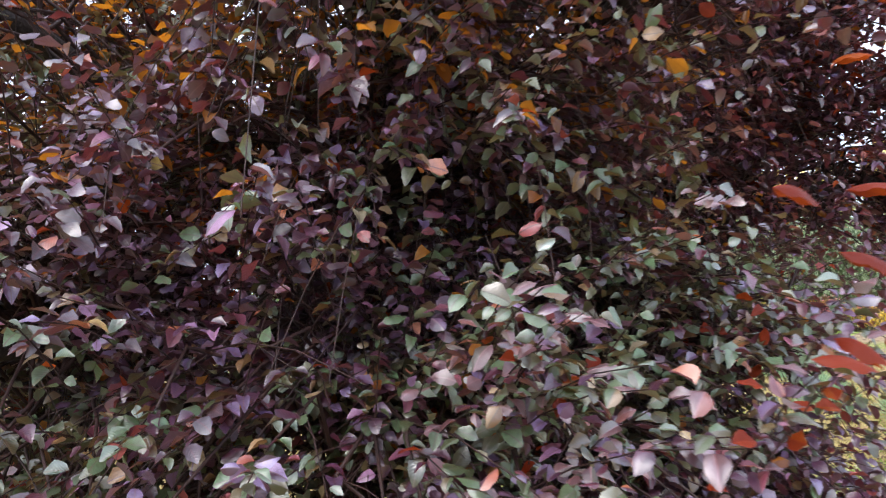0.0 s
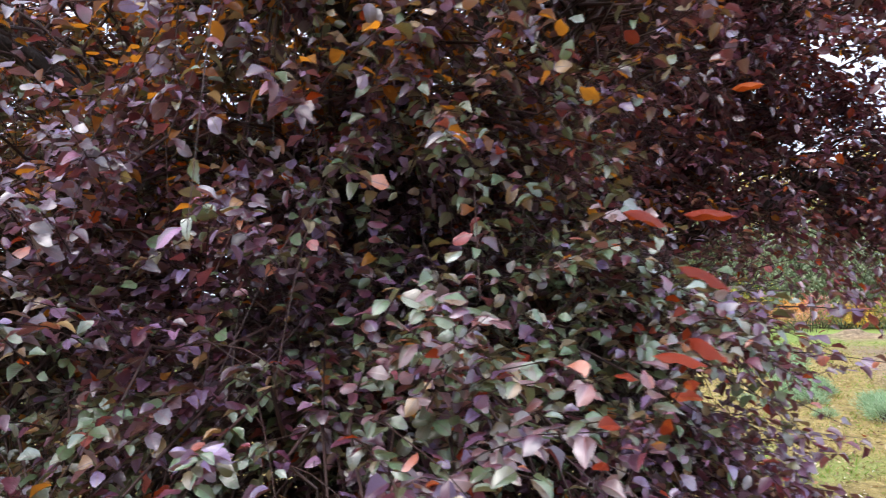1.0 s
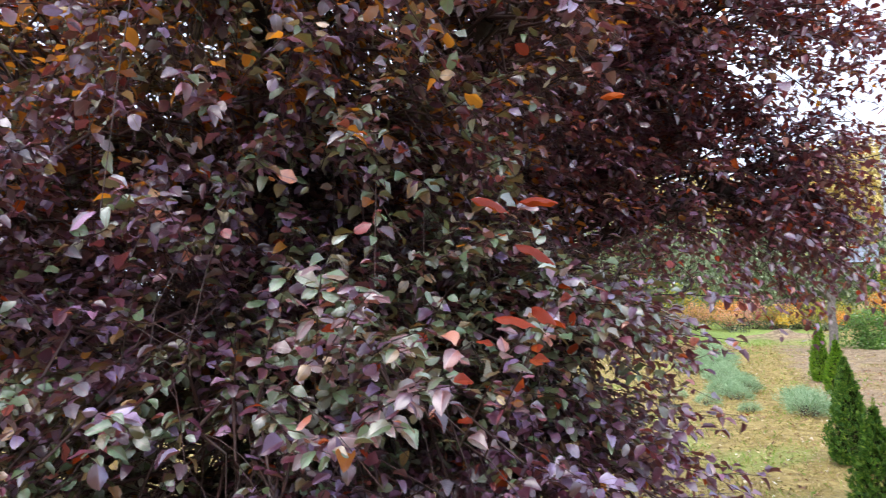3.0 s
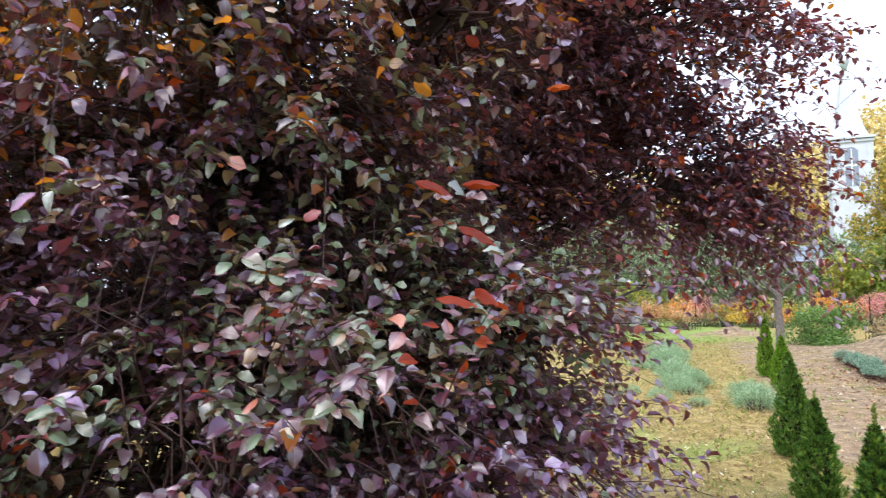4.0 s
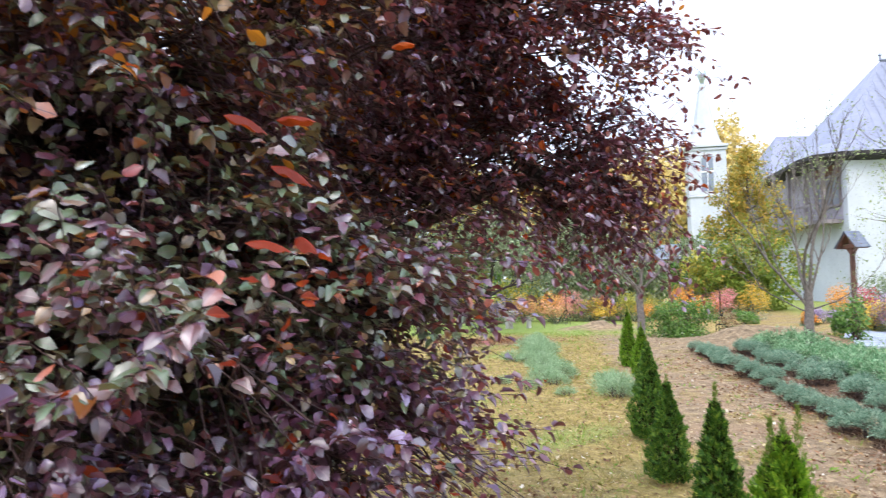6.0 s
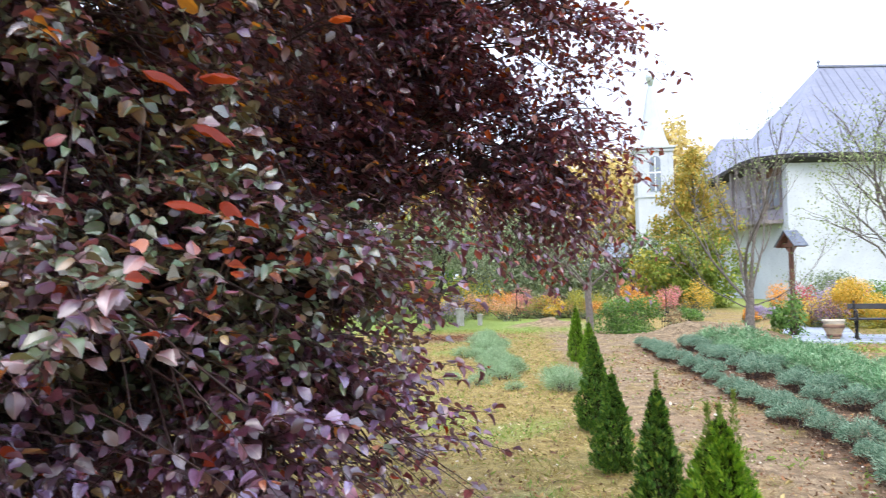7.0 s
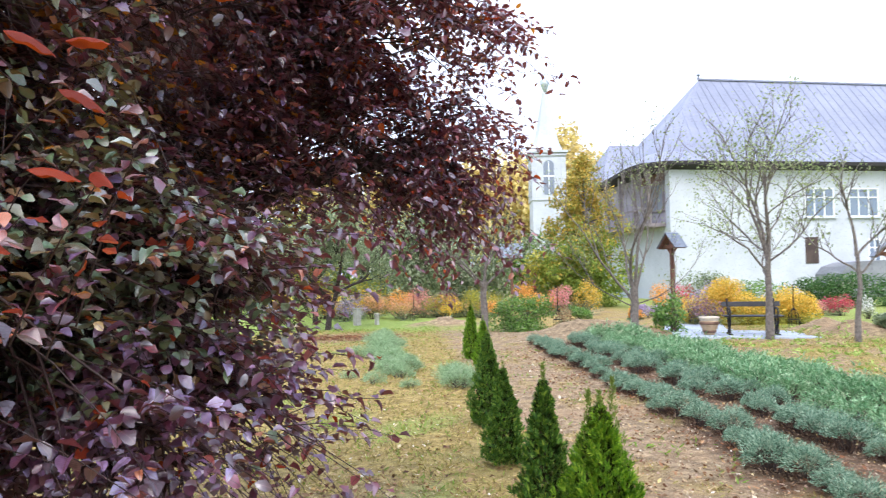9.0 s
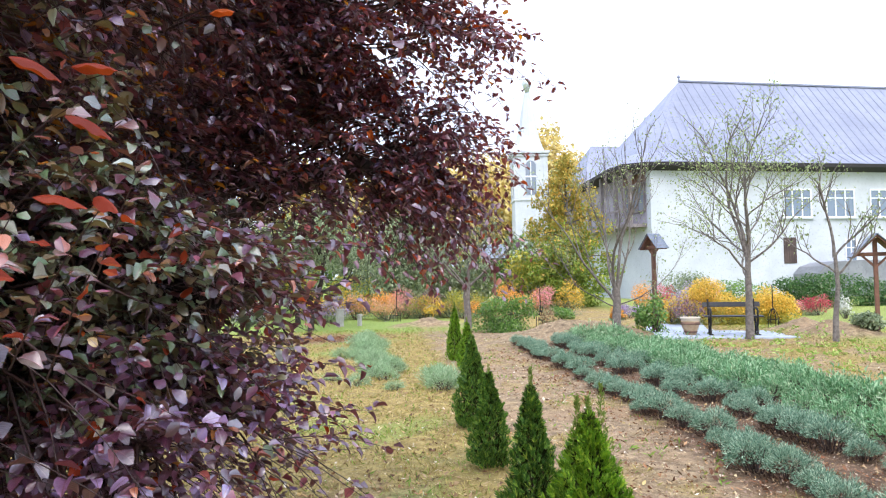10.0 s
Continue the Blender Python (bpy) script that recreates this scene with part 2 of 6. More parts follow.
def leafy(name, stops, through_col, share=0.35, rough=0.45, spec=0.5, veins=None, patch=0.0, blend=0.75, coat=0.0, blotch=0.0):
    """Leaves: colours by chance from leaf to leaf, light that comes through, paler veins."""
    m, n, l, b = material(name)
    geo = n.new("ShaderNodeNewGeometry")
    r = ramp(n, stops, "LINEAR")
    oi = n.new("ShaderNodeObjectInfo")
    both = n.new("ShaderNodeMath")
    both.operation = "ADD"
    l.new(geo.outputs["Random Per Island"], both.inputs[0])
    l.new(oi.outputs["Random"], both.inputs[1])
    part_of = n.new("ShaderNodeMath")
    part_of.operation = "FRACT"
    l.new(both.outputs[0], part_of.inputs[0])
    l.new(part_of.outputs[0], r.inputs[0])
    col = r.outputs[0]
    if patch:
        big = noise_node(n, l, patch, 3)
        hsv = n.new("ShaderNodeHueSaturation")
        mr = n.new("ShaderNodeMapRange")
        mr.inputs["From Min"].default_value, mr.inputs["From Max"].default_value = 0.3, 0.7
        mr.inputs["To Min"].default_value, mr.inputs["To Max"].default_value = 0.55, 1.4
        l.new(big.outputs["Fac"], mr.inputs["Value"])
        l.new(mr.outputs[0], hsv.inputs["Value"])
        l.new(col, hsv.inputs["Color"])
        col = hsv.outputs[0]
    if blotch:
        spots = noise_node(n, l, blotch, 4, 0.7)
        hs = n.new("ShaderNodeHueSaturation")
        mv = n.new("ShaderNodeMapRange")
        mv.inputs["From Min"].default_value, mv.inputs["From Max"].default_value = 0.3, 0.7
        mv.inputs["To Min"].default_value, mv.inputs["To Max"].default_value = 0.6, 1.5
        l.new(spots.outputs["Fac"], mv.inputs["Value"])
        l.new(mv.outputs[0], hs.inputs["Value"])
        l.new(col, hs.inputs["Color"])
        col = hs.outputs[0]
    if veins:
        uv = n.new("ShaderNodeUVMap")
        sep = n.new("ShaderNodeSeparateXYZ")
        l.new(uv.outputs[0], sep.inputs[0])
        off = n.new("ShaderNodeMath")
        off.operation = "SUBTRACT"
        off.inputs[1].default_value = 0.5
        l.new(sep.outputs[0], off.inputs[0])
        ab = n.new("ShaderNodeMath")
        ab.operation = "ABSOLUTE"
        l.new(off.outputs[0], ab.inputs[0])
        rib = ramp_fac(n, l, ab.outputs[0], 0.05, 0.015)
        # side veins run forward from the midrib
        lean = n.new("ShaderNodeMath")
        lean.operation = "MULTIPLY_ADD"
        lean.inputs[1].default_value = -0.9
        l.new(ab.outputs[0], lean.inputs[0])
        l.new(sep.outputs[1], lean.inputs[2])
        wave = n.new("ShaderNodeMath")
        wave.operation = "SINE"
        mul = n.new("ShaderNodeMath")
        mul.operation = "MULTIPLY"
        mul.inputs[1].default_value = 46.0
        l.new(lean.outputs[0], mul.inputs[0])
        l.new(mul.outputs[0], wave.inputs[0])
        sidev = ramp_fac(n, l, wave.outputs[0], 0.5, 1.0)
        col = mix_col(n, l, col, veins, rib)
        half = n.new("ShaderNodeMath")
        half.operation = "MULTIPLY"
        half.inputs[1].default_value = 0.1
        l.new(sidev, half.inputs[0])
        col = mix_col(n, l, col, veins, half.outputs[0])
        bp = n.new("ShaderNodeBump")
        bp.inputs["Strength"].default_value, bp.inputs["Distance"].default_value = 0.13, 0.0012
        if blotch:
            relief = n.new("ShaderNodeMath")
            relief.operation = "MULTIPLY_ADD"
            relief.inputs[1].default_value = 9.0
            l.new(spots.outputs["Fac"], relief.inputs[0])
            l.new(wave.outputs[0], relief.inputs[2])
            l.new(relief.outputs[0], bp.inputs["Height"])
        else:
            l.new(wave.outputs[0], bp.inputs["Height"])
        l.new(bp.outputs[0], b.inputs["Normal"])
        l.new(bp.outputs[0], b.inputs["Coat Normal"])
    l.new(col, b.inputs["Base Color"])
    b.inputs["Roughness"].default_value, b.inputs["Specular IOR Level"].default_value = rough, spec
    tr = n.new("ShaderNodeBsdfTranslucent")
    tcol = mix_col(n, l, col, through_col, blend)
    b.inputs["Coat Weight"].default_value, b.inputs["Coat Roughness"].default_value = coat, 0.31
    if coat > 0.5:
        # some leaves are dusty, some waxy
        wax = n.new("ShaderNodeMath")
        wax.operation = "MULTIPLY_ADD"
        wax.inputs[1].default_value, wax.inputs[2].default_value = 7.3, 0.31
        l.new(part_of.outputs[0], wax.inputs[0])
        frac = n.new("ShaderNodeMath")
        frac.operation = "FRACT"
        l.new(wax.outputs[0], frac.inputs[0])
        gloss = n.new("ShaderNodeMath")
        gloss.operation = "POWER"
        gloss.inputs[1].default_value = 1.0
        l.new(frac.outputs[0], gloss.inputs[0])
        l.new(gloss.outputs[0], b.inputs["Coat Weight"])
    b.inputs["Coat IOR"].default_value = 2.05
    l.new(tcol, tr.inputs["Color"])
    mx = n.new("ShaderNodeMixShader")
    mx.inputs[0].default_value = share
    l.new(b.outputs[0], mx.inputs[1])
    l.new(tr.outputs[0], mx.inputs[2])
    l.new(mx.outputs[0], n["Material Output"].inputs["Surface"])
    return m


PLUM_STOPS = [(0.0, (0.0292, 0.00891, 0.0219)), (0.3, (0.0655, 0.0199, 0.0539)), (0.48, (0.154, 0.111, 0.232)), (0.58, (0.0437, 0.0179, 0.0317)), (0.7, (0.091, 0.0891, 0.11)),
              (0.8, (0.0728, 0.0179, 0.0417)), (0.91, (0.271, 0.189, 0.342)), (0.97, (0.255, 0.0489, 0.0734)), (1.0, (0.345, 0.266, 0.0734))]
BRONZE_STOPS = [(0.0, (0.022, 0.0239, 0.00909)), (0.3, (0.0535, 0.0922, 0.0365)), (0.55, (0.0942, 0.165, 0.0835)), (0.68, (0.133, 0.0627, 0.0273)), (0.8, (0.0441, 0.0848, 0.0365)), (0.92, (0.2, 0.25, 0.2)), (1.0, (0.266, 0.12, 0.0303))]
WINE_STOPS = [(0.0, (0.0253, 0.00795, 0.021)), (0.45, (0.0651, 0.0185, 0.045)), (0.7, (0.145, 0.0372, 0.06)), (0.86, (0.0814, 0.0688, 0.15)), (0.94, (0.271, 0.0583, 0.06)), (1.0, (0.398, 0.132, 0.06))]
M_PLUM = leafy("plum_leaf", PLUM_STOPS, (0.5, 0.15, 0.05), 0.15, 0.42, 0.7, veins=(0.12, 0.06, 0.08), blend=0.8, coat=0.85, blotch=55.0)
M_PLUM_BRONZE = leafy("bronze_plum_leaf", BRONZE_STOPS, (0.5, 0.24, 0.05), 0.17, 0.42, 0.7, veins=(0.1, 0.08, 0.06), blend=0.75, coat=0.8, blotch=55.0)
M_PLUM_WINE = leafy("wine_plum_leaf", WINE_STOPS, (0.52, 0.08, 0.05), 0.17, 0.4, 0.7, veins=(0.08, 0.03, 0.04), blend=0.8, coat=0.85, blotch=55.0)
# amber base colour: the look of light coming through a leaf
M_PLUM_BACKLIT = leafy("backlit_amber_plum_leaf", [(0.0, (0.1, 0.03, 0.01)), (0.6, (0.2, 0.07, 0.014)), (1.0, (0.28, 0.13, 0.02))], (0.9, 0.33, 0.02), 0.5, 0.5, 0.4, veins=(0.14, 0.05, 0.02), coat=0.25, blotch=55.0)
M_PLUM_PINK = leafy("pink_plum_leaf", [(0.0, (0.045, 0.022, 0.03)), (0.3, (0.12, 0.058, 0.068)), (0.55, (0.18, 0.1, 0.11)), (0.7, (0.075, 0.08, 0.05)), (0.85, (0.13, 0.085, 0.1)), (1.0, (0.24, 0.07, 0.05))], (0.7, 0.2, 0.08), 0.2, 0.42, 0.8, veins=(0.28, 0.13, 0.15), coat=0.85, blotch=55.0)
M_PLUM_RED = leafy("plum_leaf_red", [(0.0, (0.09, 0.012, 0.008)), (0.6, (0.2, 0.028, 0.01)), (1.0, (0.3, 0.07, 0.012))], (0.75, 0.11, 0.012), 0.34, 0.5, 0.2, veins=(0.22, 0.035, 0.02), coat=0.0, blotch=55.0)
M_BARK_DARK = surface("dark_plum_bark", (0.02, 0.014, 0.012), (0.05, 0.035, 0.03), 12, 0.85, 0.5, 80)
M_TWIG = surface("red_brown_twig", (0.022, 0.01, 0.009), (0.055, 0.022, 0.018), 20, 0.6, 0.2, 120)
M_BARK_GREY = surface("grey_brown_bark", (0.09, 0.075, 0.065), (0.2, 0.175, 0.155), 14, 0.9, 0.6, 70)
M_THUJA = leafy("thuja_scale_leaf", [(0.0, (0.014, 0.05, 0.01)), (0.5, (0.042, 0.11, 0.015)), (0.8, (0.115, 0.22, 0.022)), (1.0, (0.28, 0.35, 0.045))], (0.12, 0.32, 0.02), 0.22, 0.55, 0.35)
M_THUJA_BRIGHT = leafy("bright_thuja_scale_leaf", [(0.0, (0.03, 0.09, 0.007)), (0.5, (0.1, 0.22, 0.012)), (0.85, (0.22, 0.35, 0.018)), (1.0, (0.32, 0.42, 0.04))], (0.2, 0.45, 0.015), 0.28, 0.55, 0.35)
# near-black green-brown: the shade inside a thuja, put into the leaf colour
M_THUJA_SHADE = leafy("shade_coloured_thuja_growth", [(0.0, (0.012, 0.016, 0.006)), (0.6, (0.02, 0.035, 0.01)), (1.0, (0.05, 0.035, 0.015))], (0.06, 0.1, 0.01), 0.1, 0.8, 0.1)
M_DRY = leafy("dry_brown_stalks", [(0.0, (0.16, 0.1, 0.06)), (0.5, (0.28, 0.19, 0.11)), (1.0, (0.42, 0.31, 0.18))], (0.4, 0.28, 0.15), 0.25, 0.8, 0.2)
M_THUJA_TIP = leafy("thuja_yellow_tip", [(0.0, (0.07, 0.15, 0.025)), (1.0, (0.2, 0.24, 0.05))], (0.3, 0.35, 0.05), 0.3, 0.6, 0.3)
M_LAVENDER = leafy("lavender_leaf", [(0.0, (0.035, 0.08, 0.05)), (0.4, (0.15, 0.27, 0.18)), (0.75, (0.3, 0.44, 0.31)), (1.0, (0.49, 0.59, 0.42))], (0.16, 0.3, 0.18), 0.15, 0.8, 0.2)
M_SAGE = leafy("green_herb_leaf", [(0.0, (0.06, 0.16, 0.07)), (0.45, (0.18, 0.36, 0.18)), (0.8, (0.32, 0.5, 0.28)), (1.0, (0.54, 0.64, 0.42))], (0.2, 0.4, 0.12), 0.22, 0.6, 0.3)
M_DEADWOOD = leafy("dry_woody_shoots", [(0.0, (0.03, 0.018, 0.014)), (0.6, (0.09, 0.05, 0.035)), (1.0, (0.22, 0.14, 0.09))], (0.15, 0.08, 0.05), 0.1, 0.85, 0.15)
M_CATMINT = leafy("grey_green_catmint", [(0.0, (0.12, 0.22, 0.1)), (0.6, (0.27, 0.41, 0.22)), (1.0, (0.5, 0.6, 0.4))], (0.3, 0.4, 0.2), 0.25, 0.8, 0.2)
M_GRASS_DRY = leafy("dry_grass", [(0.0, (0.14, 0.12, 0.035)), (0.4, (0.35, 0.27, 0.09)), (0.75, (0.55, 0.43, 0.18)), (1.0, (0.2, 0.25, 0.05))], (0.4, 0.35, 0.1), 0.25, 0.8, 0.2)
M_WEED = leafy("lime_green_weed", [(0.0, (0.14, 0.24, 0.04)), (0.6, (0.3, 0.42, 0.1)), (1.0, (0.45, 0.5, 0.18))], (0.4, 0.55, 0.1), 0.3, 0.7, 0.2)
M_GRASS_GREEN = leafy("green_grass", [(0.0, (0.08, 0.15, 0.02)), (0.6, (0.16, 0.27, 0.04)), (1.0, (0.3, 0.36, 0.08))], (0.3, 0.5, 0.06), 0.3, 0.7, 0.2)
M_LITTER = leafy("fallen_leaf", [(0.0, (0.1, 0.06, 0.04)), (0.25, (0.22, 0.13, 0.075)), (0.5, (0.4, 0.27, 0.15)), (0.7, (0.54, 0.42, 0.25)), (0.78, (0.4, 0.17, 0.075)), (0.84, (0.55, 0.42, 0.15)), (0.92, (0.64, 0.56, 0.42)), (1.0, (0.76, 0.7, 0.6))], (0.5, 0.33, 0.15), 0.15, 0.8, 0.2)
M_DRIFT = leafy("drifted_leaf", [(0.0, (0.06, 0.03, 0.022)), (0.4, (0.17, 0.075, 0.04)), (0.8, (0.3, 0.14, 0.07)), (1.0, (0.42, 0.28, 0.14))], (0.4, 0.2, 0.08), 0.15, 0.8, 0.2)
M_WOODY = surface("woody_stems", (0.035, 0.024, 0.02), (0.09, 0.06, 0.05), 15, 0.9, 0.3, 60)


def foliage(name, a, b, c, through_col=None, share=0.3):
    return leafy(name, [(0.0, a), (0.5, b), (1.0, c)], through_col or tuple(min(1, 1.6 * x) for x in b), share, 0.6, 0.3, patch=0.6)


M_YELLOWGREEN = foliage("yellow_green_leaves", (0.17, 0.21, 0.03), (0.36, 0.35, 0.06), (0.58, 0.46, 0.09), share=0.42)
M_LINDEN = foliage("turning_linden_leaves", (0.14, 0.15, 0.03), (0.36, 0.3, 0.06), (0.6, 0.34, 0.07), share=0.38)
M_APPLE = foliage("grey_green_leaves", (0.07, 0.11, 0.055), (0.19, 0.24, 0.13), (0.4, 0.43, 0.27))
M_GREEN = foliage("mid_green_leaves", (0.045, 0.12, 0.022), (0.13, 0.26, 0.05), (0.28, 0.4, 0.11))
M_GOLD = foliage("golden_leaves", (0.5, 0.29, 0.03), (0.74, 0.46, 0.06), (0.82, 0.6, 0.16))
M_ORANGE = foliage("orange_flowers", (0.6, 0.2, 0.03), (0.8, 0.34, 0.06), (0.85, 0.5, 0.15))
M_PEACH = foliage("peach_flowers", (0.58, 0.24, 0.12), (0.78, 0.4, 0.21), (0.84, 0.54, 0.32))
M_PINK = foliage("pink_flowers", (0.52, 0.13, 0.14), (0.74, 0.28, 0.27), (0.8, 0.44, 0.38))
M_RED = foliage("red_flowers", (0.38, 0.03, 0.06), (0.56, 0.07, 0.11), (0.68, 0.16, 0.2))
M_LILAC = foliage("lilac_flowers", (0.2, 0.14, 0.26), (0.38, 0.29, 0.44), (0.55, 0.46, 0.6))
M_MAUVE = foliage("mauve_brown_leaves", (0.15, 0.08, 0.1), (0.28, 0.16, 0.18), (0.4, 0.25, 0.25))
M_WHITEF = foliage("white_flowers", (0.5, 0.5, 0.45), (0.7, 0.7, 0.66), (0.8, 0.8, 0.76))
M_PALE = foliage("pale_green_leaves", (0.12, 0.16, 0.06), (0.25, 0.31, 0.13), (0.4, 0.44, 0.22), share=0.35)
M_DARKGREEN = foliage("dark_green_leaves", (0.02, 0.06, 0.015), (0.05, 0.13, 0.03), (0.12, 0.22, 0.06))
M_LINDEN_LOW = foliage("green_linden_leaves", (0.07, 0.14, 0.025), (0.2, 0.28, 0.045), (0.42, 0.42, 0.08), share=0.4)
M_FARGOLD = foliage("far_autumn_wood", (0.4, 0.31, 0.1), (0.58, 0.46, 0.17), (0.68, 0.58, 0.28))

M_WALL = surface("white_limewash", (0.45, 0.48, 0.52), (0.54, 0.57, 0.61), 0.5, 0.9, 0.15, 8)
M_ROOF = surface("grey_sheet_metal", (0.195, 0.21, 0.275), (0.25, 0.268, 0.345), 0.35, 0.6, 0.05, 5, 0.1)
M_ANNEXE = surface("weathered_grey_roofing", (0.16, 0.17, 0.19), (0.26, 0.27, 0.29), 0.8, 0.6, 0.1, 6)
M_SEAM = surface("seam_metal", (0.185, 0.2, 0.265), (0.24, 0.258, 0.335), 0.5, 0.5, 0.05, 9, 0.25)
M_SOFFIT = surface("dark_eave_wood", (0.012, 0.011, 0.011), (0.026, 0.022, 0.022), 1.5, 0.8, 0.2, 12)
M_PORCH = surface("grey_brown_porch_wood", (0.17, 0.145, 0.15), (0.29, 0.25, 0.26), 1.2, 0.8, 0.2, 14)
M_GALLERY = surface("lilac_grey_boards", (0.26, 0.235, 0.27), (0.38, 0.35, 0.39), 1.2, 0.8, 0.2, 14)
M_WINFRAME = surface("white_window_paint", (0.7, 0.72, 0.74), (0.8, 0.82, 0.83), 2, 0.5, 0.05, 20)
M_POST = surface("red_brown_stained_wood", (0.1, 0.042, 0.028), (0.19, 0.085, 0.052), 4, 0.7, 0.3, 40)
M_SHINGLE = surface("slate_blue_roofing", (0.1, 0.12, 0.16), (0.2, 0.23, 0.28), 3, 0.6, 0.2, 25)
M_BENCH = surface("black_painted_bench", (0.012, 0.012, 0.014), (0.03, 0.03, 0.033), 5, 0.45, 0.2, 50)
M_IRON = surface("dark_wrought_iron", (0.015, 0.014, 0.014), (0.035, 0.032, 0.03), 8, 0.55, 0.2, 60, 0.6)
M_POT = surface("tan_glazed_pot", (0.3, 0.2, 0.11), (0.45, 0.33, 0.2), 6, 0.55, 0.15, 40)
M_SHUTTER = surface("dark_shutter_wood", (0.045, 0.03, 0.026), (0.09, 0.062, 0.052), 1.5, 0.8, 0.2, 14)
M_POTRIM = surface("cream_pot_rim", (0.5, 0.43, 0.32), (0.66, 0.58, 0.46), 6, 0.55, 0.15, 40)
M_POTBAND = surface("brown_pot_band", (0.1, 0.055, 0.035), (0.2, 0.11, 0.07), 8, 0.55, 0.15, 40)
M_PAVE = surface("blue_grey_paving", (0.28, 0.32, 0.38), (0.4, 0.44, 0.5), 1.2, 0.7, 0.15, 20, island=0.08)
M_STONE = surface("pale_stone", (0.36, 0.34, 0.3), (0.5, 0.48, 0.44), 5, 0.85, 0.3, 30)
M_SOILHEAP = surface("heaped_soil", (0.22, 0.145, 0.1), (0.42, 0.29, 0.21), 2.5, 0.95, 0.6, 30)
M_SILVER = surface("silver_blue_cupola", (0.4, 0.46, 0.5), (0.55, 0.6, 0.63), 1, 0.35, 0.02, 6, 0.5)

M_GLASS, _n, _l, _b = material("window_glass")
_b.inputs["Base Color"].default_value = (0.17, 0.22, 0.29, 1)
_b.inputs["Roughness"].default_value, _b.inputs["Specular IOR Level"].default_value = 0.08, 0.8


M_DARKGLASS, _n, _l, _b = material("dark_window_glass")
_b.inputs["Base Color"].default_value = (0.2, 0.235, 0.29, 1)
_b.inputs["Roughness"].default_value, _b.inputs["Specular IOR Level"].default_value = 0.1, 0.5


def ground_material():
    m, n, l, b = material("garden_ground")
    soil = n.new("ShaderNodeAttribute")
    soil.attribute_name = "soil"
    lush = n.new("ShaderNodeAttribute")
    lush.attribute_name = "lush"
    big, mid, fine = noise_node(n, l, 0.9, 5), noise_node(n, l, 7, 6, 0.7), noise_node(n, l, 70, 4, 0.7)
    dry = mix_col(n, l, (0.17, 0.12, 0.035), (0.43, 0.32, 0.11), ramp_fac(n, l, mid.outputs["Fac"], 0.35, 0.65))
    dry = mix_col(n, l, dry, (0.2, 0.2, 0.07), ramp_fac(n, l, big.outputs["Fac"], 0.55, 0.85))
    green = mix_col(n, l, (0.16, 0.24, 0.04), (0.28, 0.36, 0.09), ramp_fac(n, l, mid.outputs["Fac"], 0.35, 0.65))
    grass = mix_col(n, l, dry, green, lush.outputs["Fac"])
    earth = mix_col(n, l, (0.13, 0.09, 0.054), (0.44, 0.322, 0.19), ramp_fac(n, l, mid.outputs["Fac"], 0.35, 0.68))
    earth = mix_col(n, l, earth, (0.33, 0.21, 0.115), ramp_fac(n, l, big.outputs["Fac"], 0.5, 0.8))
    damp = n.new("ShaderNodeAttribute")
    damp.attribute_name = "mulch"
    earth = mix_col(n, l, earth, mix_col(n, l, (0.045, 0.025, 0.016), (0.17, 0.095, 0.058), ramp_fac(n, l, mid.outputs["Fac"], 0.35, 0.68)), damp.outputs["Fac"])
    col = mix_col(n, l, grass, earth, soil.outputs["Fac"])
    col = mix_col(n, l, col, (0.09, 0.065, 0.035), ramp_fac(n, l, fine.outputs["Fac"], 0.54, 0.76))
    chips = noise_node(n, l, 38, 5, 0.8)
    col = mix_col(n, l, col, (0.62, 0.52, 0.35), ramp_fac(n, l, chips.outputs["Fac"], 0.6, 0.68))
    clod = noise_node(n, l, 24, 5, 0.7)
    col = mix_col(n, l, col, (0.1, 0.07, 0.045), ramp_fac(n, l, clod.outputs["Fac"], 0.56, 0.78))
    rot = noise_node(n, l, 17, 5, 0.75)
    col = mix_col(n, l, col, (0.19, 0.12, 0.07), ramp_fac(n, l, rot.outputs["Fac"], 0.58, 0.75))
    l.new(col, b.inputs["Base Color"])
    b.inputs["Roughness"].default_value, b.inputs["Specular IOR Level"].default_value = 0.95, 0.2
    bp = n.new("ShaderNodeBump")
    bp.inputs["Strength"].default_value, bp.inputs["Distance"].default_value = 1.0, 0.05
    l.new(mid.outputs["Fac"], bp.inputs["Height"])
    bp2 = n.new("ShaderNodeBump")
    bp2.inputs["Strength"].default_value, bp2.inputs["Distance"].default_value = 0.9, 0.015
    l.new(fine.outputs["Fac"], bp2.inputs["Height"])
    l.new(bp.outputs[0], bp2.inputs["Normal"])
    l.new(bp2.outputs[0], b.inputs["Normal"])
    return m


M_GROUND = ground_material()

# ---- the ground: one sheet to the horizon ----
ROW_AT, ROW_U, ROW_V = np.array([5.16, 2.94]), np.array([0.423, 0.906]), np.array([0.906, -0.423])


def bed(s, w):
    """A place in the garden by its way along the planted rows and its way across them."""
    p = ROW_AT + s * ROW_U + w * ROW_V
    return float(p[0]), float(p[1])


def along(x, y):
    rel = np.stack([np.asarray(x, float) - ROW_AT[0], np.asarray(y, float) - ROW_AT[1]], -1)
    return rel @ ROW_U, rel @ ROW_V


def step01(v, a, b):
    t = np.clip((v - a) / (b - a), 0, 1)
    return t * t * (3 - 2 * t)


def wobble(x, y, f, seed=0.0):
    return (np.sin(x * f * 1.3 + seed) + np.sin(y * f * 1.7 + 2.1 * seed + 1) + np.sin((x + y) * f * 0.9 + seed * 0.7) + np.sin((x - 1.4 * y) * f * 2.3 + seed)) / 4


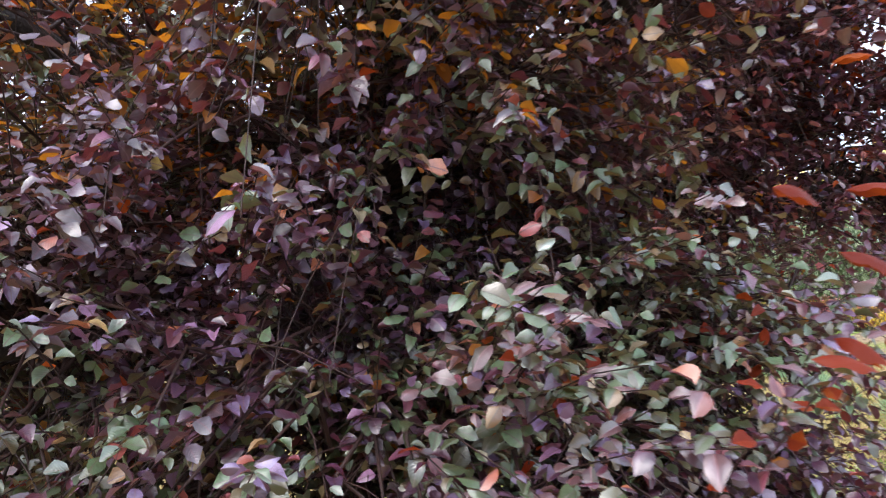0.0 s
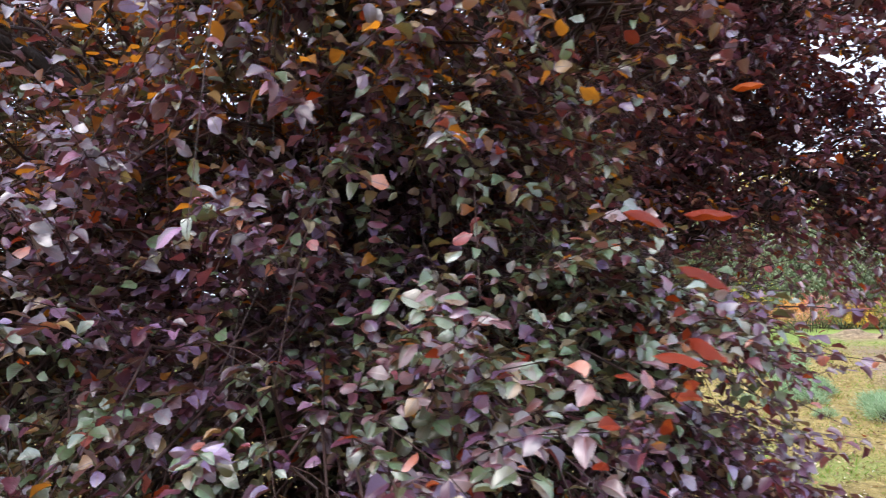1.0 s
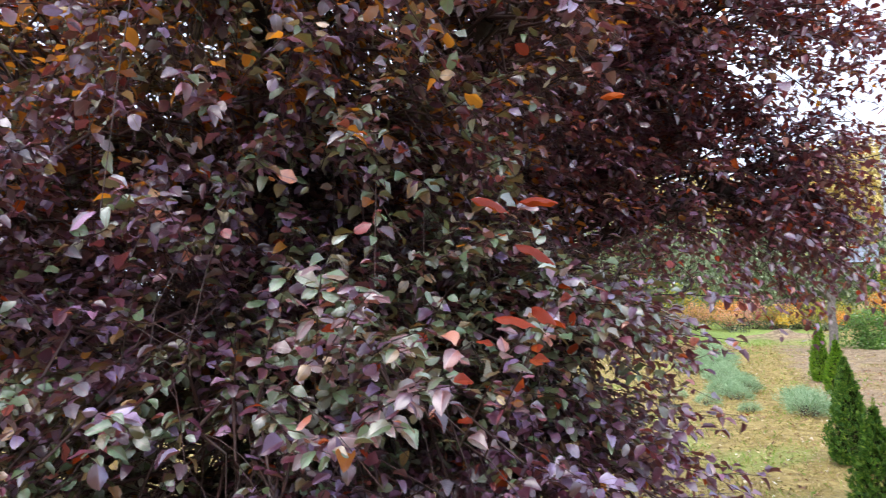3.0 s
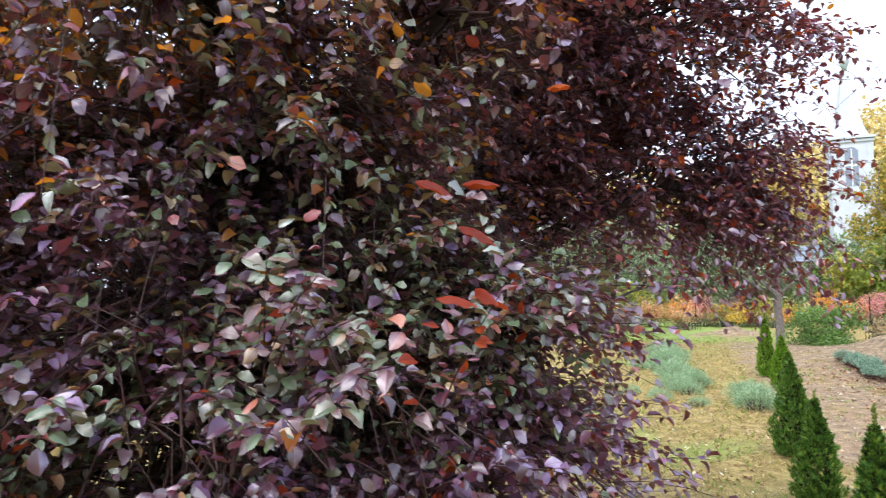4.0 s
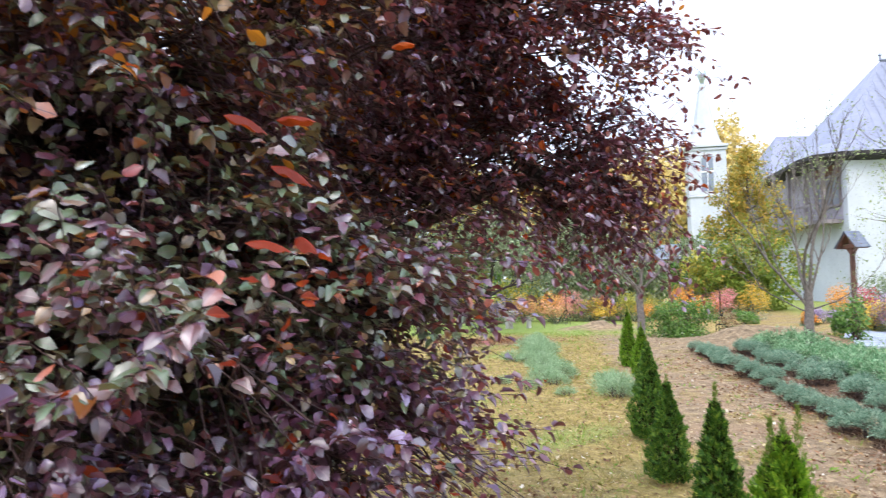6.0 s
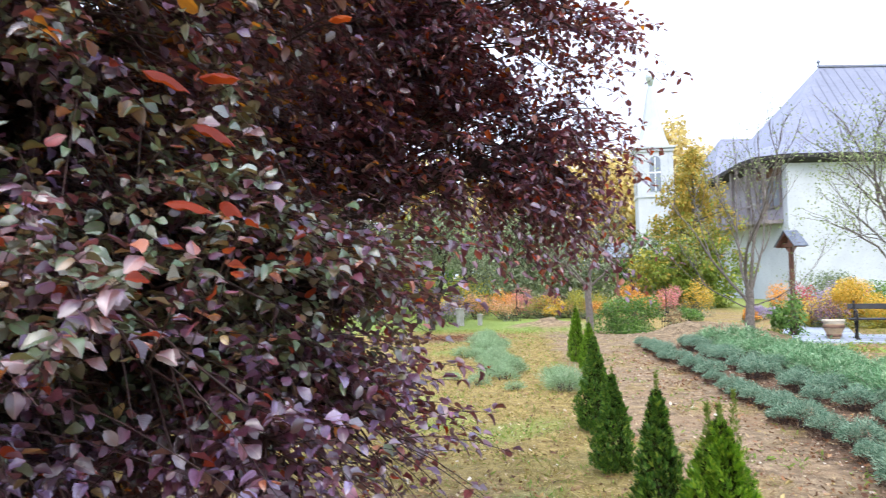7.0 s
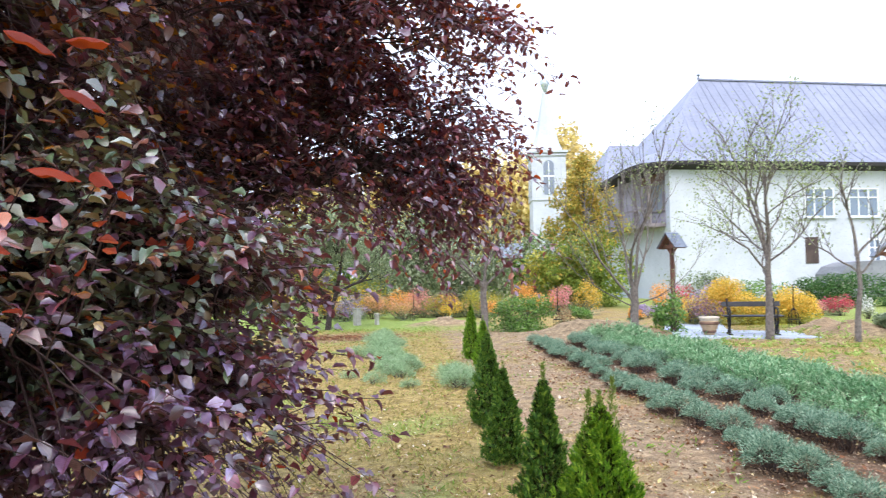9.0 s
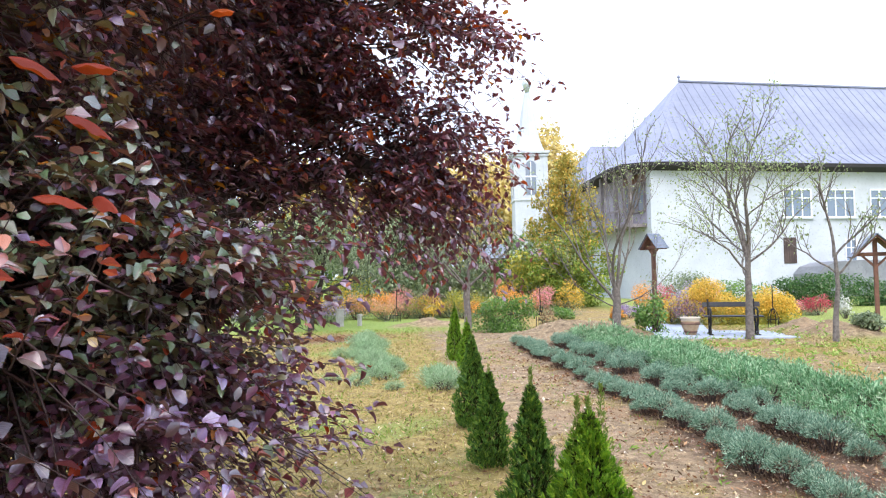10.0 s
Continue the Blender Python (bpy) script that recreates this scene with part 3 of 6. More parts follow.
HEAPS = [(12.6, 14.4, 1.3, 0.9, 0.34), (13.3, 13.4, 0.8, 0.8, 0.25), (16.3, 9.6, 0.9, 1.0, 0.36), (17.2, 11.0, 0.9, 0.8, 0.3), (11.3, 19.3, 1.2, 0.8, 0.3)]


def soil_at(x, y):
    s, w = along(x, y)
    e = 0.25 * wobble(x, y, 3.1, 0.4) + 0.12 * wobble(x, y, 9.0, 1.3)
    soil = step01(w + e, -1.85, -1.45) * (1 - step01(w + 1.5 * e, 3.2, 4.2)) * (1 - step01(s + 3 * e, 14.5, 16.5))
    soil = np.maximum(soil, 0.75 * step01(w + e, 3.4, 3.9) * (1 - step01(w + e, 5.5, 7)) * step01(wobble(x, y, 2.2, 5), -0.1, 0.25))
    soil = soil * (1 - 0.55 * step01(wobble(x, y, 2.9, 9) + 0.5 * wobble(x, y, 11, 4), 0.2, 0.5) * (1 - step01(w, -0.3, 0.3)))
    for hx, hy, rx, ry, _ in HEAPS:
        soil = np.maximum(soil, 1 - step01(np.hypot((x - hx) / rx, (y - hy) / ry), 0.85, 1.25))
    leafpatch = 1 - step01(np.hypot((x - 7.1) / 1.9, (y - 17.1) / 1.3), 0.7, 1.2)
    under = 1 - step01(np.hypot(x - 0.9, y - 3.0) + 0.5 * wobble(x, y, 4, 2), 1.6, 2.9)
    return np.maximum(soil, np.maximum(0.8 * leafpatch, 0.85 * under))


def height_at(x, y):
    h = 0.018 * wobble(x, y, 2.4, 0.2) + 0.01 * wobble(x, y, 7.3, 2)
    for hx, hy, rx, ry, hh in HEAPS:
        d = np.hypot((x - hx) / rx, (y - hy) / ry)
        h = h + hh * np.exp(-1.6 * d * d) * (1 + 0.25 * wobble(x, y, 6, 1))
    return h * step01(np.hypot(x - 8, y - 8), 80, 40)


def make_ground(n=220):
    g = np.linspace(-1, 1, n)
    warp = 16 * g + 60 * g ** 3 * np.abs(g) + 1900 * g ** 9
    X, Y = np.meshgrid(7 + warp, 8 + warp, indexing="ij")
    Z = height_at(X, Y)
    i = np.arange(n * n).reshape(n, n)
    quads = np.stack([i[:-1, :-1], i[1:, :-1], i[1:, 1:], i[:-1, 1:]], -1).reshape(-1, 4)
    me = mesh_np("ground", np.stack([X, Y, Z], -1), [quads])
    me.materials.append(M_GROUND)
    s, w = along(X, Y)
    lush = step01(s + 1.5 * wobble(X, Y, 0.9, 3), 14.0, 17.0) * (1 - step01(w, -0.6, 0.4)) + 0.8 * step01(w, 6.0, 8.0)
    lush = np.maximum(lush, 0.6 * step01(wobble(X, Y, 1.6, 7), 0.25, 0.55) * (1 - step01(w, -2.5, -1.5)))
    # dark mulch along the planted rows
    rag = w + 0.16 * wobble(X, Y, 5, 1.7)
    mulch = step01(rag + 0.3 * step01(s, 4.0, -1.0), -0.25, 0.1) * (1 - step01(rag, 2.6, 3.2)) * step01(s, -4.0, -2.0) * (1 - step01(s, 10.5, 11.5))
    mulch = np.maximum(0.85 * mulch, 1 - step01(np.hypot((X - 7.1) / 1.8, (Y - 17.1) / 1.2) + 0.3 * wobble(X, Y, 3, 2), 0.5, 1.1))
    for key, val in (("soil", soil_at(X, Y)), ("lush", np.clip(lush, 0, 1)), ("mulch", mulch)):
        a = me.attributes.new(key, "FLOAT", "POINT")
        a.data.foreach_set("value", val.astype(np.float32).ravel())
    return tagged(new("ground", me), "dry autumn lawn and brown garden soil strewn with fallen leaves", "ground", kind="structure")


make_ground()


def zz(x, y):
    return float(height_at(np.float64(x), np.float64(y)))

# ---- the purple plum tree ----
PLUM_AT = (0.45, 3.7)
# leafy boughs, inner and outer: centre, radii, number of side branches
INNER_BOUGHS = [
    ((0.1, 3.5, 2.9), (1.9, 1.3, 1.6), 70),
    ((0.0, 3.0, 1.35), (1.4, 0.7, 0.75), 60),
    ((0.9, 2.6, 3.25), (1.7, 1.1, 0.4), 85),
    ((-0.6, 2.9, 2.4), (1.0, 0.6, 0.8), 75),
    ((0.6, 2.9, 2.05), (0.9, 0.5, 0.6), 75),
    ((1.4, 3.75, 2.75), (0.95, 0.5, 0.9), 260),
    ((0.7, 2.6, 1.4), (0.35, 0.4, 0.45), 50),
    ((-0.4, 2.8, 1.85), (0.55, 0.3, 0.4), 40),
    ((-0.7, 2.3, 0.95), (0.65, 0.35, 0.5), 55),
]
OUTER_BOUGHS = [
    ((0.35, 1.75, 1.30), (0.75, 0.55, 0.3), 110),
    ((0.18, 1.7, 0.85), (0.66, 0.6, 0.35), 84),
    ((-0.55, 1.68, 1.48), (0.7, 0.6, 0.6), 100),
    ((0.3, 1.95, 1.85), (0.8, 0.55, 0.3), 105),
    ((0.35, 1.75, 2.28), (0.8, 0.65, 0.3), 100),
    ((-0.65, 1.75, 2.3), (0.8, 0.8, 0.45), 50),
    ((0.95, 1.95, 2.3), (0.45, 0.45, 0.25), 45),
    ((2.05, 3.05, 2.65), (0.8, 0.6, 0.52), 94),
    ((2.05, 3.15, 1.98), (0.62, 0.42, 0.36), 34),
    ((2.52, 3.1, 2.05), (0.36, 0.28, 0.4), 26),
    ((1.0, 1.75, 1.08), (0.3, 0.34, 0.18), 46),
    ((0.9, 1.95, 1.42), (0.42, 0.4, 0.3), 62),
    ((1.24, 2.1, 1.38), (0.2, 0.3, 0.26), 38),
    ((1.5, 3.2, 1.95), (0.55, 0.4, 0.25), 26),
    ((-1.2, 3.2, 1.7), (0.6, 0.5, 0.6), 45),
]
BOUGHS = INNER_BOUGHS + OUTER_BOUGHS
# sprays of long leafy shoots: how many, where they root, how widely, which way they grow, share of red leaves
SPRAYS = [
    (15, (0.58, 1.32, 1.40), 0.13, (0.13, -0.32, 0.11), 0.03),
    (3, (0.80, 1.10, 1.38), 0.05, (0.08, -0.19, 0.28), 0.08),
    (8, (0.02, 1.32, 1.56), 0.3, (0.0, -0.26, 0.08), 0.02),
    (9, (-0.2, 1.42, 1.62), 0.24, (0.02, -0.25, 0.06), 0.02),
    (10, (0.42, 1.5, 1.97), 0.24, (0.06, -0.27, 0.03), 0.01),
    (9, (-0.3, 1.6, 1.78), 0.28, (0.0, -0.28, 0.05), 0.02),
    (9, (0.75, 1.52, 1.78), 0.25, (0.18, -0.2, 0.06), 0.035),
    (12, (1.2, 1.8, 1.13), 0.14, (0.45, 0.33, -0.06), 0.02),
    (5, (1.2, 1.95, 1.24), 0.12, (0.25, 0.12, 0.02), 0.02),
    (14, (2.1, 2.8, 1.78), 0.2, (0.16, -0.02, -0.22), 0.03),
    (52, (2.12, 3.02, 2.32), 0.45, (0.28, 0.0, -0.26), 0.06),
    (26, (2.35, 3.02, 1.88), 0.2, (0.27, 0.0, -0.28), 0.06),
    (4, (1.75, 2.75, 1.72), 0.22, (0.18, -0.03, -0.24), 0.05),
    (3, (2.45, 3.02, 2.40), 0.2, (0.55, 0.05, 0.04), 0.03),
]
SHOOTS = []
g_spray = random.Random(12)
for count, (x, y, z), wide, way, share in SPRAYS:
    for _ in range(count):
        root = (x + g_spray.uniform(-wide, wide), y + 0.6 * g_spray.uniform(-wide, wide), z + g_spray.uniform(-wide, wide) * (1.25 if wide > 0.4 else 1))
        SHOOTS.append((root, tuple(c + w * g_spray.uniform(0.65, 1.3) + g_spray.uniform(-0.04, 0.04) for c, w in zip(root, way)), g_spray.uniform(0.8, 0.98), share))

HOLLOWS = [(1.36, 2.0, 1.92, 0.4), (1.42, 2.1, 1.7, 0.24), (0.70, 0.96, 1.24, 0.13), (0.30, 1.22, 1.12, 0.16), (0.8, 1.36, 1.06, 0.13),
           (1.68, 3.3, 1.73, 0.19), (1.5, 3.12, 1.86, 0.13), (1.9, 3.12, 1.66, 0.19), (1.38, 2.4, 1.62, 0.12), (2.28, 3.08, 1.58, 0.17)]
# arched orange-red leaves on the near shoots: place and heading
ARCHED = [
    (0.821, 0.854, 1.658, 20), (0.815, 0.859, 1.608, 35), (0.787, 0.857, 1.523, 30),
    (0.848, 0.937, 1.533, -10), (0.766, 0.862, 1.663, 60), (1.054, 1.297, 1.899, 20),
]


def plum_tree():
    g = np.random.default_rng(11)
    tree = thing("plum_tree", (*PLUM_AT, 0), "large purple-leaved plum tree hanging to the dry lawn", "tree")
    base = np.array([*PLUM_AT, 0.0])
    fork = base + (0.05, -0.1, 0.9)
    v, f = tubes([(curve_pts(base - (0, 0, 0.05), fork, (0.05, 0.03, 0), 8, 0.01, g) - base, np.linspace(0.17, 0.12, 8) * np.array([1.25, 1.05] + [1] * 6))], 14)
    part_np("trunk", mesh_np("trunk", v, f), M_BARK_DARK, tree, "dark cracked trunk")
    subs, twig0, twigd, twigl, out, deep = [], [], [], [], [], []
    C = np.array([b[0] for b in BOUGHS])
    R = np.array([b[1] for b in BOUGHS])
    for k, (c, r, count) in enumerate(BOUGHS):
        c, r = np.array(c), np.array(r)
        limb = curve_pts(fork, c, (0, 0, 0.22), 10, 0.02, g)
        v, f = tubes([(limb - base, np.linspace(0.085, 0.022, 10))], 8)
        part_np("limb", mesh_np("limb", v, f), M_BARK_DARK, tree)
        made = 0
        while made < count:
            d = unit(g.normal(size=3))
            end = c + d * r * g.uniform(0.75, 1.0)
            inside = (((end - C) / (R * 0.8)) ** 2).sum(1)
            inside[k] = 9
            if inside.min() < 1 or end[2] < 0.15:
                continue
            made += 1
            a = limb[g.integers(5, 10)]
            pts = curve_pts(a, end, (0, 0, 0.16 * np.linalg.norm(end - a)), 7, 0.03, g)
            subs.append((pts - base, np.linspace(0.007, 0.0025, 7)))
            n = 8
            at = np.sort(g.uniform(0.3, 1.0, n))
            at[-1] = 1.0
            for s in at:
                p = pts[0] * 0
                j = min(int(s * 6), 5)
                p = pts[j] + (pts[j + 1] - pts[j]) * (s * 6 - j)
                tan = unit(pts[j + 1] - pts[j])
                o = unit((p - c) / r ** 2 + 1e-6)
                twig0.append(p)
                twigd.append(unit(0.55 * tan + 0.5 * o + g.normal(0, 0.45, 3)))
                twigl.append(g.uniform(0.4, 0.52) if g.random() < 0.07 else g.uniform(0.12, 0.32))
                out.append(o)
                deep.append(k < len(INNER_BOUGHS))
    v, f = tubes(subs, 5)
    part_np("branch_growth", mesh_np("branch_growth", v, f), M_TWIG, tree, "thin red-brown branches", "stuff")
    plain = len(twig0)
    for root, tip, _, _ in SHOOTS:
        d = np.array(tip) - root
        twig0.append(np.array(root, float) - (0, 0, 0.1 * np.linalg.norm(d)))
        twigd.append(unit(d + (0, 0, 0.3 * np.linalg.norm(d))))
        twigl.append(np.linalg.norm(d) * 1.05)
        out.append(unit(np.array([0.3, -1, 0.2])))
    P, D, L, O = np.array(twig0), np.array(twigd), np.array(twigl), np.array(out)
    sag = g.uniform(0.1, 0.45, len(P))
    sag[plain:] = 0.2
    S = np.linspace(0, 1, 4)
    lines = []
    for p, d, ll, sg in zip(P, D, L, sag):
        q = p + d * ll * S[:, None]
        q[:, 2] -= sg * ll * S ** 2
        lines.append((q - base, np.linspace(0.0017, 0.0008, 4)))
    v, f = tubes(lines, 3)
    part_np("twig_growth", mesh_np("twig_growth", v, f), M_TWIG, tree, "fine dark red twigs", "stuff")
    K = 17
    s = (np.arange(K)[None] + g.uniform(0.1, 0.9, (len(P), K))) / K
    pos = P[:, None] + D[:, None] * (L[:, None] * s)[..., None]
    pos[..., 2] -= sag[:, None] * L[:, None] * s ** 2
    tan = np.repeat(D[:, None], K, 1).copy()
    tan[..., 2] -= 2 * sag[:, None] * s
    tan = unit(tan)
    ref = unit(np.cross(tan, np.array([0.2, 0.1, 1.0])))
    ref2 = np.cross(tan, ref)
    phi = np.arange(K)[None] * 2.4 + g.uniform(0, 6.28, (len(P), 1))
    side = np.cos(phi)[..., None] * ref + np.sin(phi)[..., None] * ref2
    ahead = unit(0.45 * tan + 0.85 * side * (1, 1, 0.4) + np.array([0, 0, -0.08]) + g.normal(0, 0.2, tan.shape))
    up = np.array([0, 0, 1.1]) + 0.42 * O[:, None] + g.normal(0, 0.33, tan.shape)
    ahead = unit(ahead * (1, 1, 0.52))
    hang = np.clip((pos[..., 0] - 1.35) * 2, 0, 1)[..., None] * (np.arange(len(P)) >= plain)[:, None, None]
    ahead = unit(ahead + hang * np.array([0, 0, -0.42]))
    pos = pos + 0.006 * side
    pos, ahead, up = pos.reshape(-1, 3), ahead.reshape(-1, 3), up.reshape(-1, 3)
    scale = np.ones(len(P))
    redness = np.full(len(P), 0.012) + 0.035 * (P[:, 0] > 1.75)
    scale[plain:], redness[plain:] = [s[2] for s in SHOOTS], [s[3] for s in SHOOTS]
    # hollows in the crown where hardly a leaf grows
    full = np.ones(len(pos), bool)
    for hx, hy, hz, hr in HOLLOWS:
        full &= (np.linalg.norm(pos - (hx, hy, hz), axis=1) > hr) | (g.random(len(pos)) < 0.12)
    # gaps between the sprays of the outer boughs
    gap = np.sin(13 * pos[:, 0] + 5 * pos[:, 1]) + np.sin(15 * pos[:, 2] - 4 * pos[:, 0] + 1.3) + np.sin(9 * pos[:, 1] + 7 * pos[:, 2] + 2.0)
    spray = np.repeat(np.array(deep + [True] * len(SHOOTS)), K) | (pos[:, 1] > 2.2) | (pos[:, 0] > 1.5) | (pos[:, 0] < -0.5)
    full &= spray | (gap > -0.8) | (g.random(len(pos)) < 0.1)
    # the spreading bough hangs in separate clumps
    shoot = np.repeat(np.arange(len(P)) >= plain, K)
    clump = np.sin(8.5 * pos[:, 0] + 4 * pos[:, 1]) + np.sin(10 * pos[:, 2] - 5 * pos[:, 0] + 1.0) + np.sin(7 * pos[:, 1] + 6 * pos[:, 2])
    full &= (pos[:, 0] < 1.55) | (pos[:, 2] > 2.45) | (clump > -0.85) | shoot & (pos[:, 0] > 2.2) | (g.random(len(pos)) < 0.12)
    length = g.uniform(0.022, 0.043, len(pos)) * np.repeat(scale, K)
    within = np.repeat(np.array(deep + [False] * len(SHOOTS)), K)
    hidden = within & (pos[:, 0] < 1.0)
    full &= ~hidden | (g.random(len(pos)) < 0.55)
    length[within] *= 1.25
    length[hidden] *= 1.15
    length[pos[:, 0] > 1.5] *= 1.2
    red = g.random(len(pos)) < np.repeat(redness, K)
    width = length * g.uniform(0.24, 0.33, len(pos))
    # the leaves of the lower front bough hang nearest and are single parts
    near = np.argsort(np.where(full, 0, 99) + np.linalg.norm((pos - (0.6, 0.5, 1.5)) * (0.7, 1, 0.8), axis=1))
    single, rest = near[:285], near[285:full.sum()]
    inner = np.repeat(np.array(deep + [False] * len(SHOOTS)), K)
    far = np.linalg.norm(pos - (0.7, 0.1, 1.5), axis=1) > 1.85
    # the crown is patchy: purple, bronze-green and wine-red sprays; amber leaves high up are coloured as if backlit
    hue = np.sin(3.1 * pos[:, 0] + 2.3 * pos[:, 2] + 1.0) + np.sin(4.3 * pos[:, 2] - 2.2 * pos[:, 0] + 2.0 * pos[:, 1]) + np.repeat(g.normal(0, 0.6, len(P)), K) + g.normal(0, 0.35, len(pos))
    kind = np.where(hue > -0.15 + 1.5 * (pos[:, 0] - 0.35), 1, 0)
    kind[pos[:, 0] + g.normal(0, 0.25, len(pos)) > 1.45] = 2
    kind[g.random(len(pos)) < 0.2] = 2
    kind[g.random(len(pos)) < np.clip((pos[:, 2] - 1.7) * 0.4, 0.012, 0.25) * np.clip(1.6 - pos[:, 0], 0.1, 1)] = 3
    # more wine and amber inside: warm light through the crown, put into leaf colour
    kind[within & (g.random(len(pos)) < 0.35)] = 2
    kind[within & (g.random(len(pos)) < 0.07)] = 3
    kind[len(pos) - len(SHOOTS) * K:][g.random(len(SHOOTS) * K) < 0.42 * np.repeat(np.array([s[0][1] < 1.7 and s[0][0] > 0.4 for s in SHOOTS]), K)] = 5
    kind[red] = 4
    dyes = (M_PLUM, M_PLUM_BRONZE, M_PLUM_WINE, M_PLUM_BACKLIT, M_PLUM_RED, M_PLUM_PINK)
    names = ("purple", "bronze-green", "wine-red", "amber", "bright orange-red", "pale pink-lavender")
    for shapes, m, where in ((OVAL, inner[rest], "of the inner crown"), (OVAL, ~inner[rest] & far[rest], "of the spreading bough"), (FINE, ~inner[rest] & ~far[rest], "of the near bough")):
        for j in range(6):
            k = rest[m & (kind[rest] == j)]
            if len(k):
                part_np("foliage", leaf_mesh("foliage", shapes, pos[k] - base, ahead[k], up[k], length[k], width[k], g), dyes[j], tree, "glossy " + names[j] + " leaves " + where, "stuff")
    protos = {}
    for mat in dyes:
        protos[mat] = []
        for shape in SMOOTH:
            me = mesh_np("leaf", shape[0] * (1, 0.31, 1), shape[1:3], shape[3], crease_rib=True)
            me.materials.append(mat)
            protos[mat].append(me)
    for i in single:
        a = unit(ahead[i])
        u = unit(up[i] - (up[i] @ a) * a)
        ob = new("leaf", protos[dyes[kind[i]]][g.integers(0, len(FINE))])
        m = Matrix((a, np.cross(u, a), u)).transposed().to_4x4()
        ob.parent = tree
        ob.matrix_basis = Matrix.Translation(pos[i] - base) @ m @ Matrix.Scale(float(length[i]), 4)
    shape = leaf_shape(10, -0.35, 0.62, 0.05, 2, 0.12)
    arched = mesh_np("leaf", shape[0] * (1, 0.19, 1), shape[1:3], shape[3])
    arched.materials.append(M_PLUM_RED)
    for x, y, z, turn in ARCHED:
        ob = new("leaf", arched)
        ob.parent = tree
        ob.matrix_basis = Matrix.Translation(Vector((x, y, z)) - Vector(base)) @ pose(0, 0, 0, g.uniform(-22, 10), g.uniform(-30, -5), turn - 50 + g.uniform(-20, 20)) @ Matrix.Scale(g.uniform(0.046, 0.058), 4)
        tagged(ob, "arched orange-red leaf")
    return tree


plum_tree()

# ---- plants ----
def crown_leaves(g, lumps, n, size, droop=0.3, thick=0.45):
    """Leaves in the outer part of some ellipsoids: places, directions, uppers, lengths."""
    vol = np.array([r[0] * r[1] + r[1] * r[2] + r[0] * r[2] for _, r in lumps])
    pick = g.choice(len(lumps), n, p=vol / vol.sum())
    C, R = np.array([l[0] for l in lumps])[pick], np.array([l[1] for l in lumps])[pick]
    d = unit(g.normal(size=(n, 3)))
    rad = 1 - thick * g.random(n) ** 1.3 + 0.08 * g.normal(size=n)
    pos = C + R * d * rad[:, None]
    ahead = unit(d * 0.5 + g.normal(0, 0.7, (n, 3)) + (0, 0, -droop))
    up = d * 0.5 + (0, 0, 0.7) + g.normal(0, 0.4, (n, 3))
    return pos, ahead, up, g.uniform(0.6, 1.3, n) * size


def lumpy(g, c, r, n, small=0.45):
    """A crown: clumps spread over an ellipsoid."""
    c, r = np.array(c, float), np.array(r, float)
    out = [(c, r * 0.62)]
    for _ in range(n):
        d = unit(g.normal(size=3))
        out.append((c + d * r * g.uniform(0.5, 0.85), r * g.uniform(0.6, 1.2) * small))
    return out


def shrub(name, at, r, mat, label, category="shrub", n=700, size=0.06, seed=0, lift=0.75, clumps=7, group="", stem=M_WOODY, under=M_APPLE):
    g = np.random.default_rng(seed)
    z = zz(*at)
    ob = thing(name, (*at, z), label, category, group)
    lumps = [(c + 0, q) for c, q in lumpy(g, (0, 0, r[2] * lift), r, clumps)]
    pos, ahead, up, ln = crown_leaves(g, lumps, n, size)
    pos[:, 2] = np.maximum(pos[:, 2], 0.02)
    low = (pos[:, 2] < r[2] * lift * g.uniform(0.3, 1.1, n)) & (mat not in (M_GREEN, M_DARKGREEN, M_APPLE, M_SAGE)) | (g.random(n) < 0.15)
    part_np("blossom" if mat in (M_ORANGE, M_PINK, M_RED, M_LILAC, M_WHITEF) else "foliage", leaf_mesh("foliage", BLADE, pos[~low], ahead[~low], up[~low], ln[~low], ln[~low] * 0.3, g), mat, ob, "", "stuff")
    part_np("undergrowth", leaf_mesh("undergrowth", BLADE, pos[low], ahead[low], up[low], ln[low], ln[low] * 0.25, g), under, ob, "", "stuff")
    ends = [np.array([g.normal(0, 0.4 * r[0]), g.normal(0, 0.4 * r[1]), r[2] * lift * g.uniform(0.7, 1.3)]) for _ in range(9)]
    v, f = tubes([(curve_pts((e[0] * 0.15, e[1] * 0.15, -0.03), e, (0, 0, 0.03), 4), np.linspace(0.014, 0.004, 4)) for e in ends], 4)
    part_np("woody_base", mesh_np("woody_base", v, f), stem, ob)
    return ob


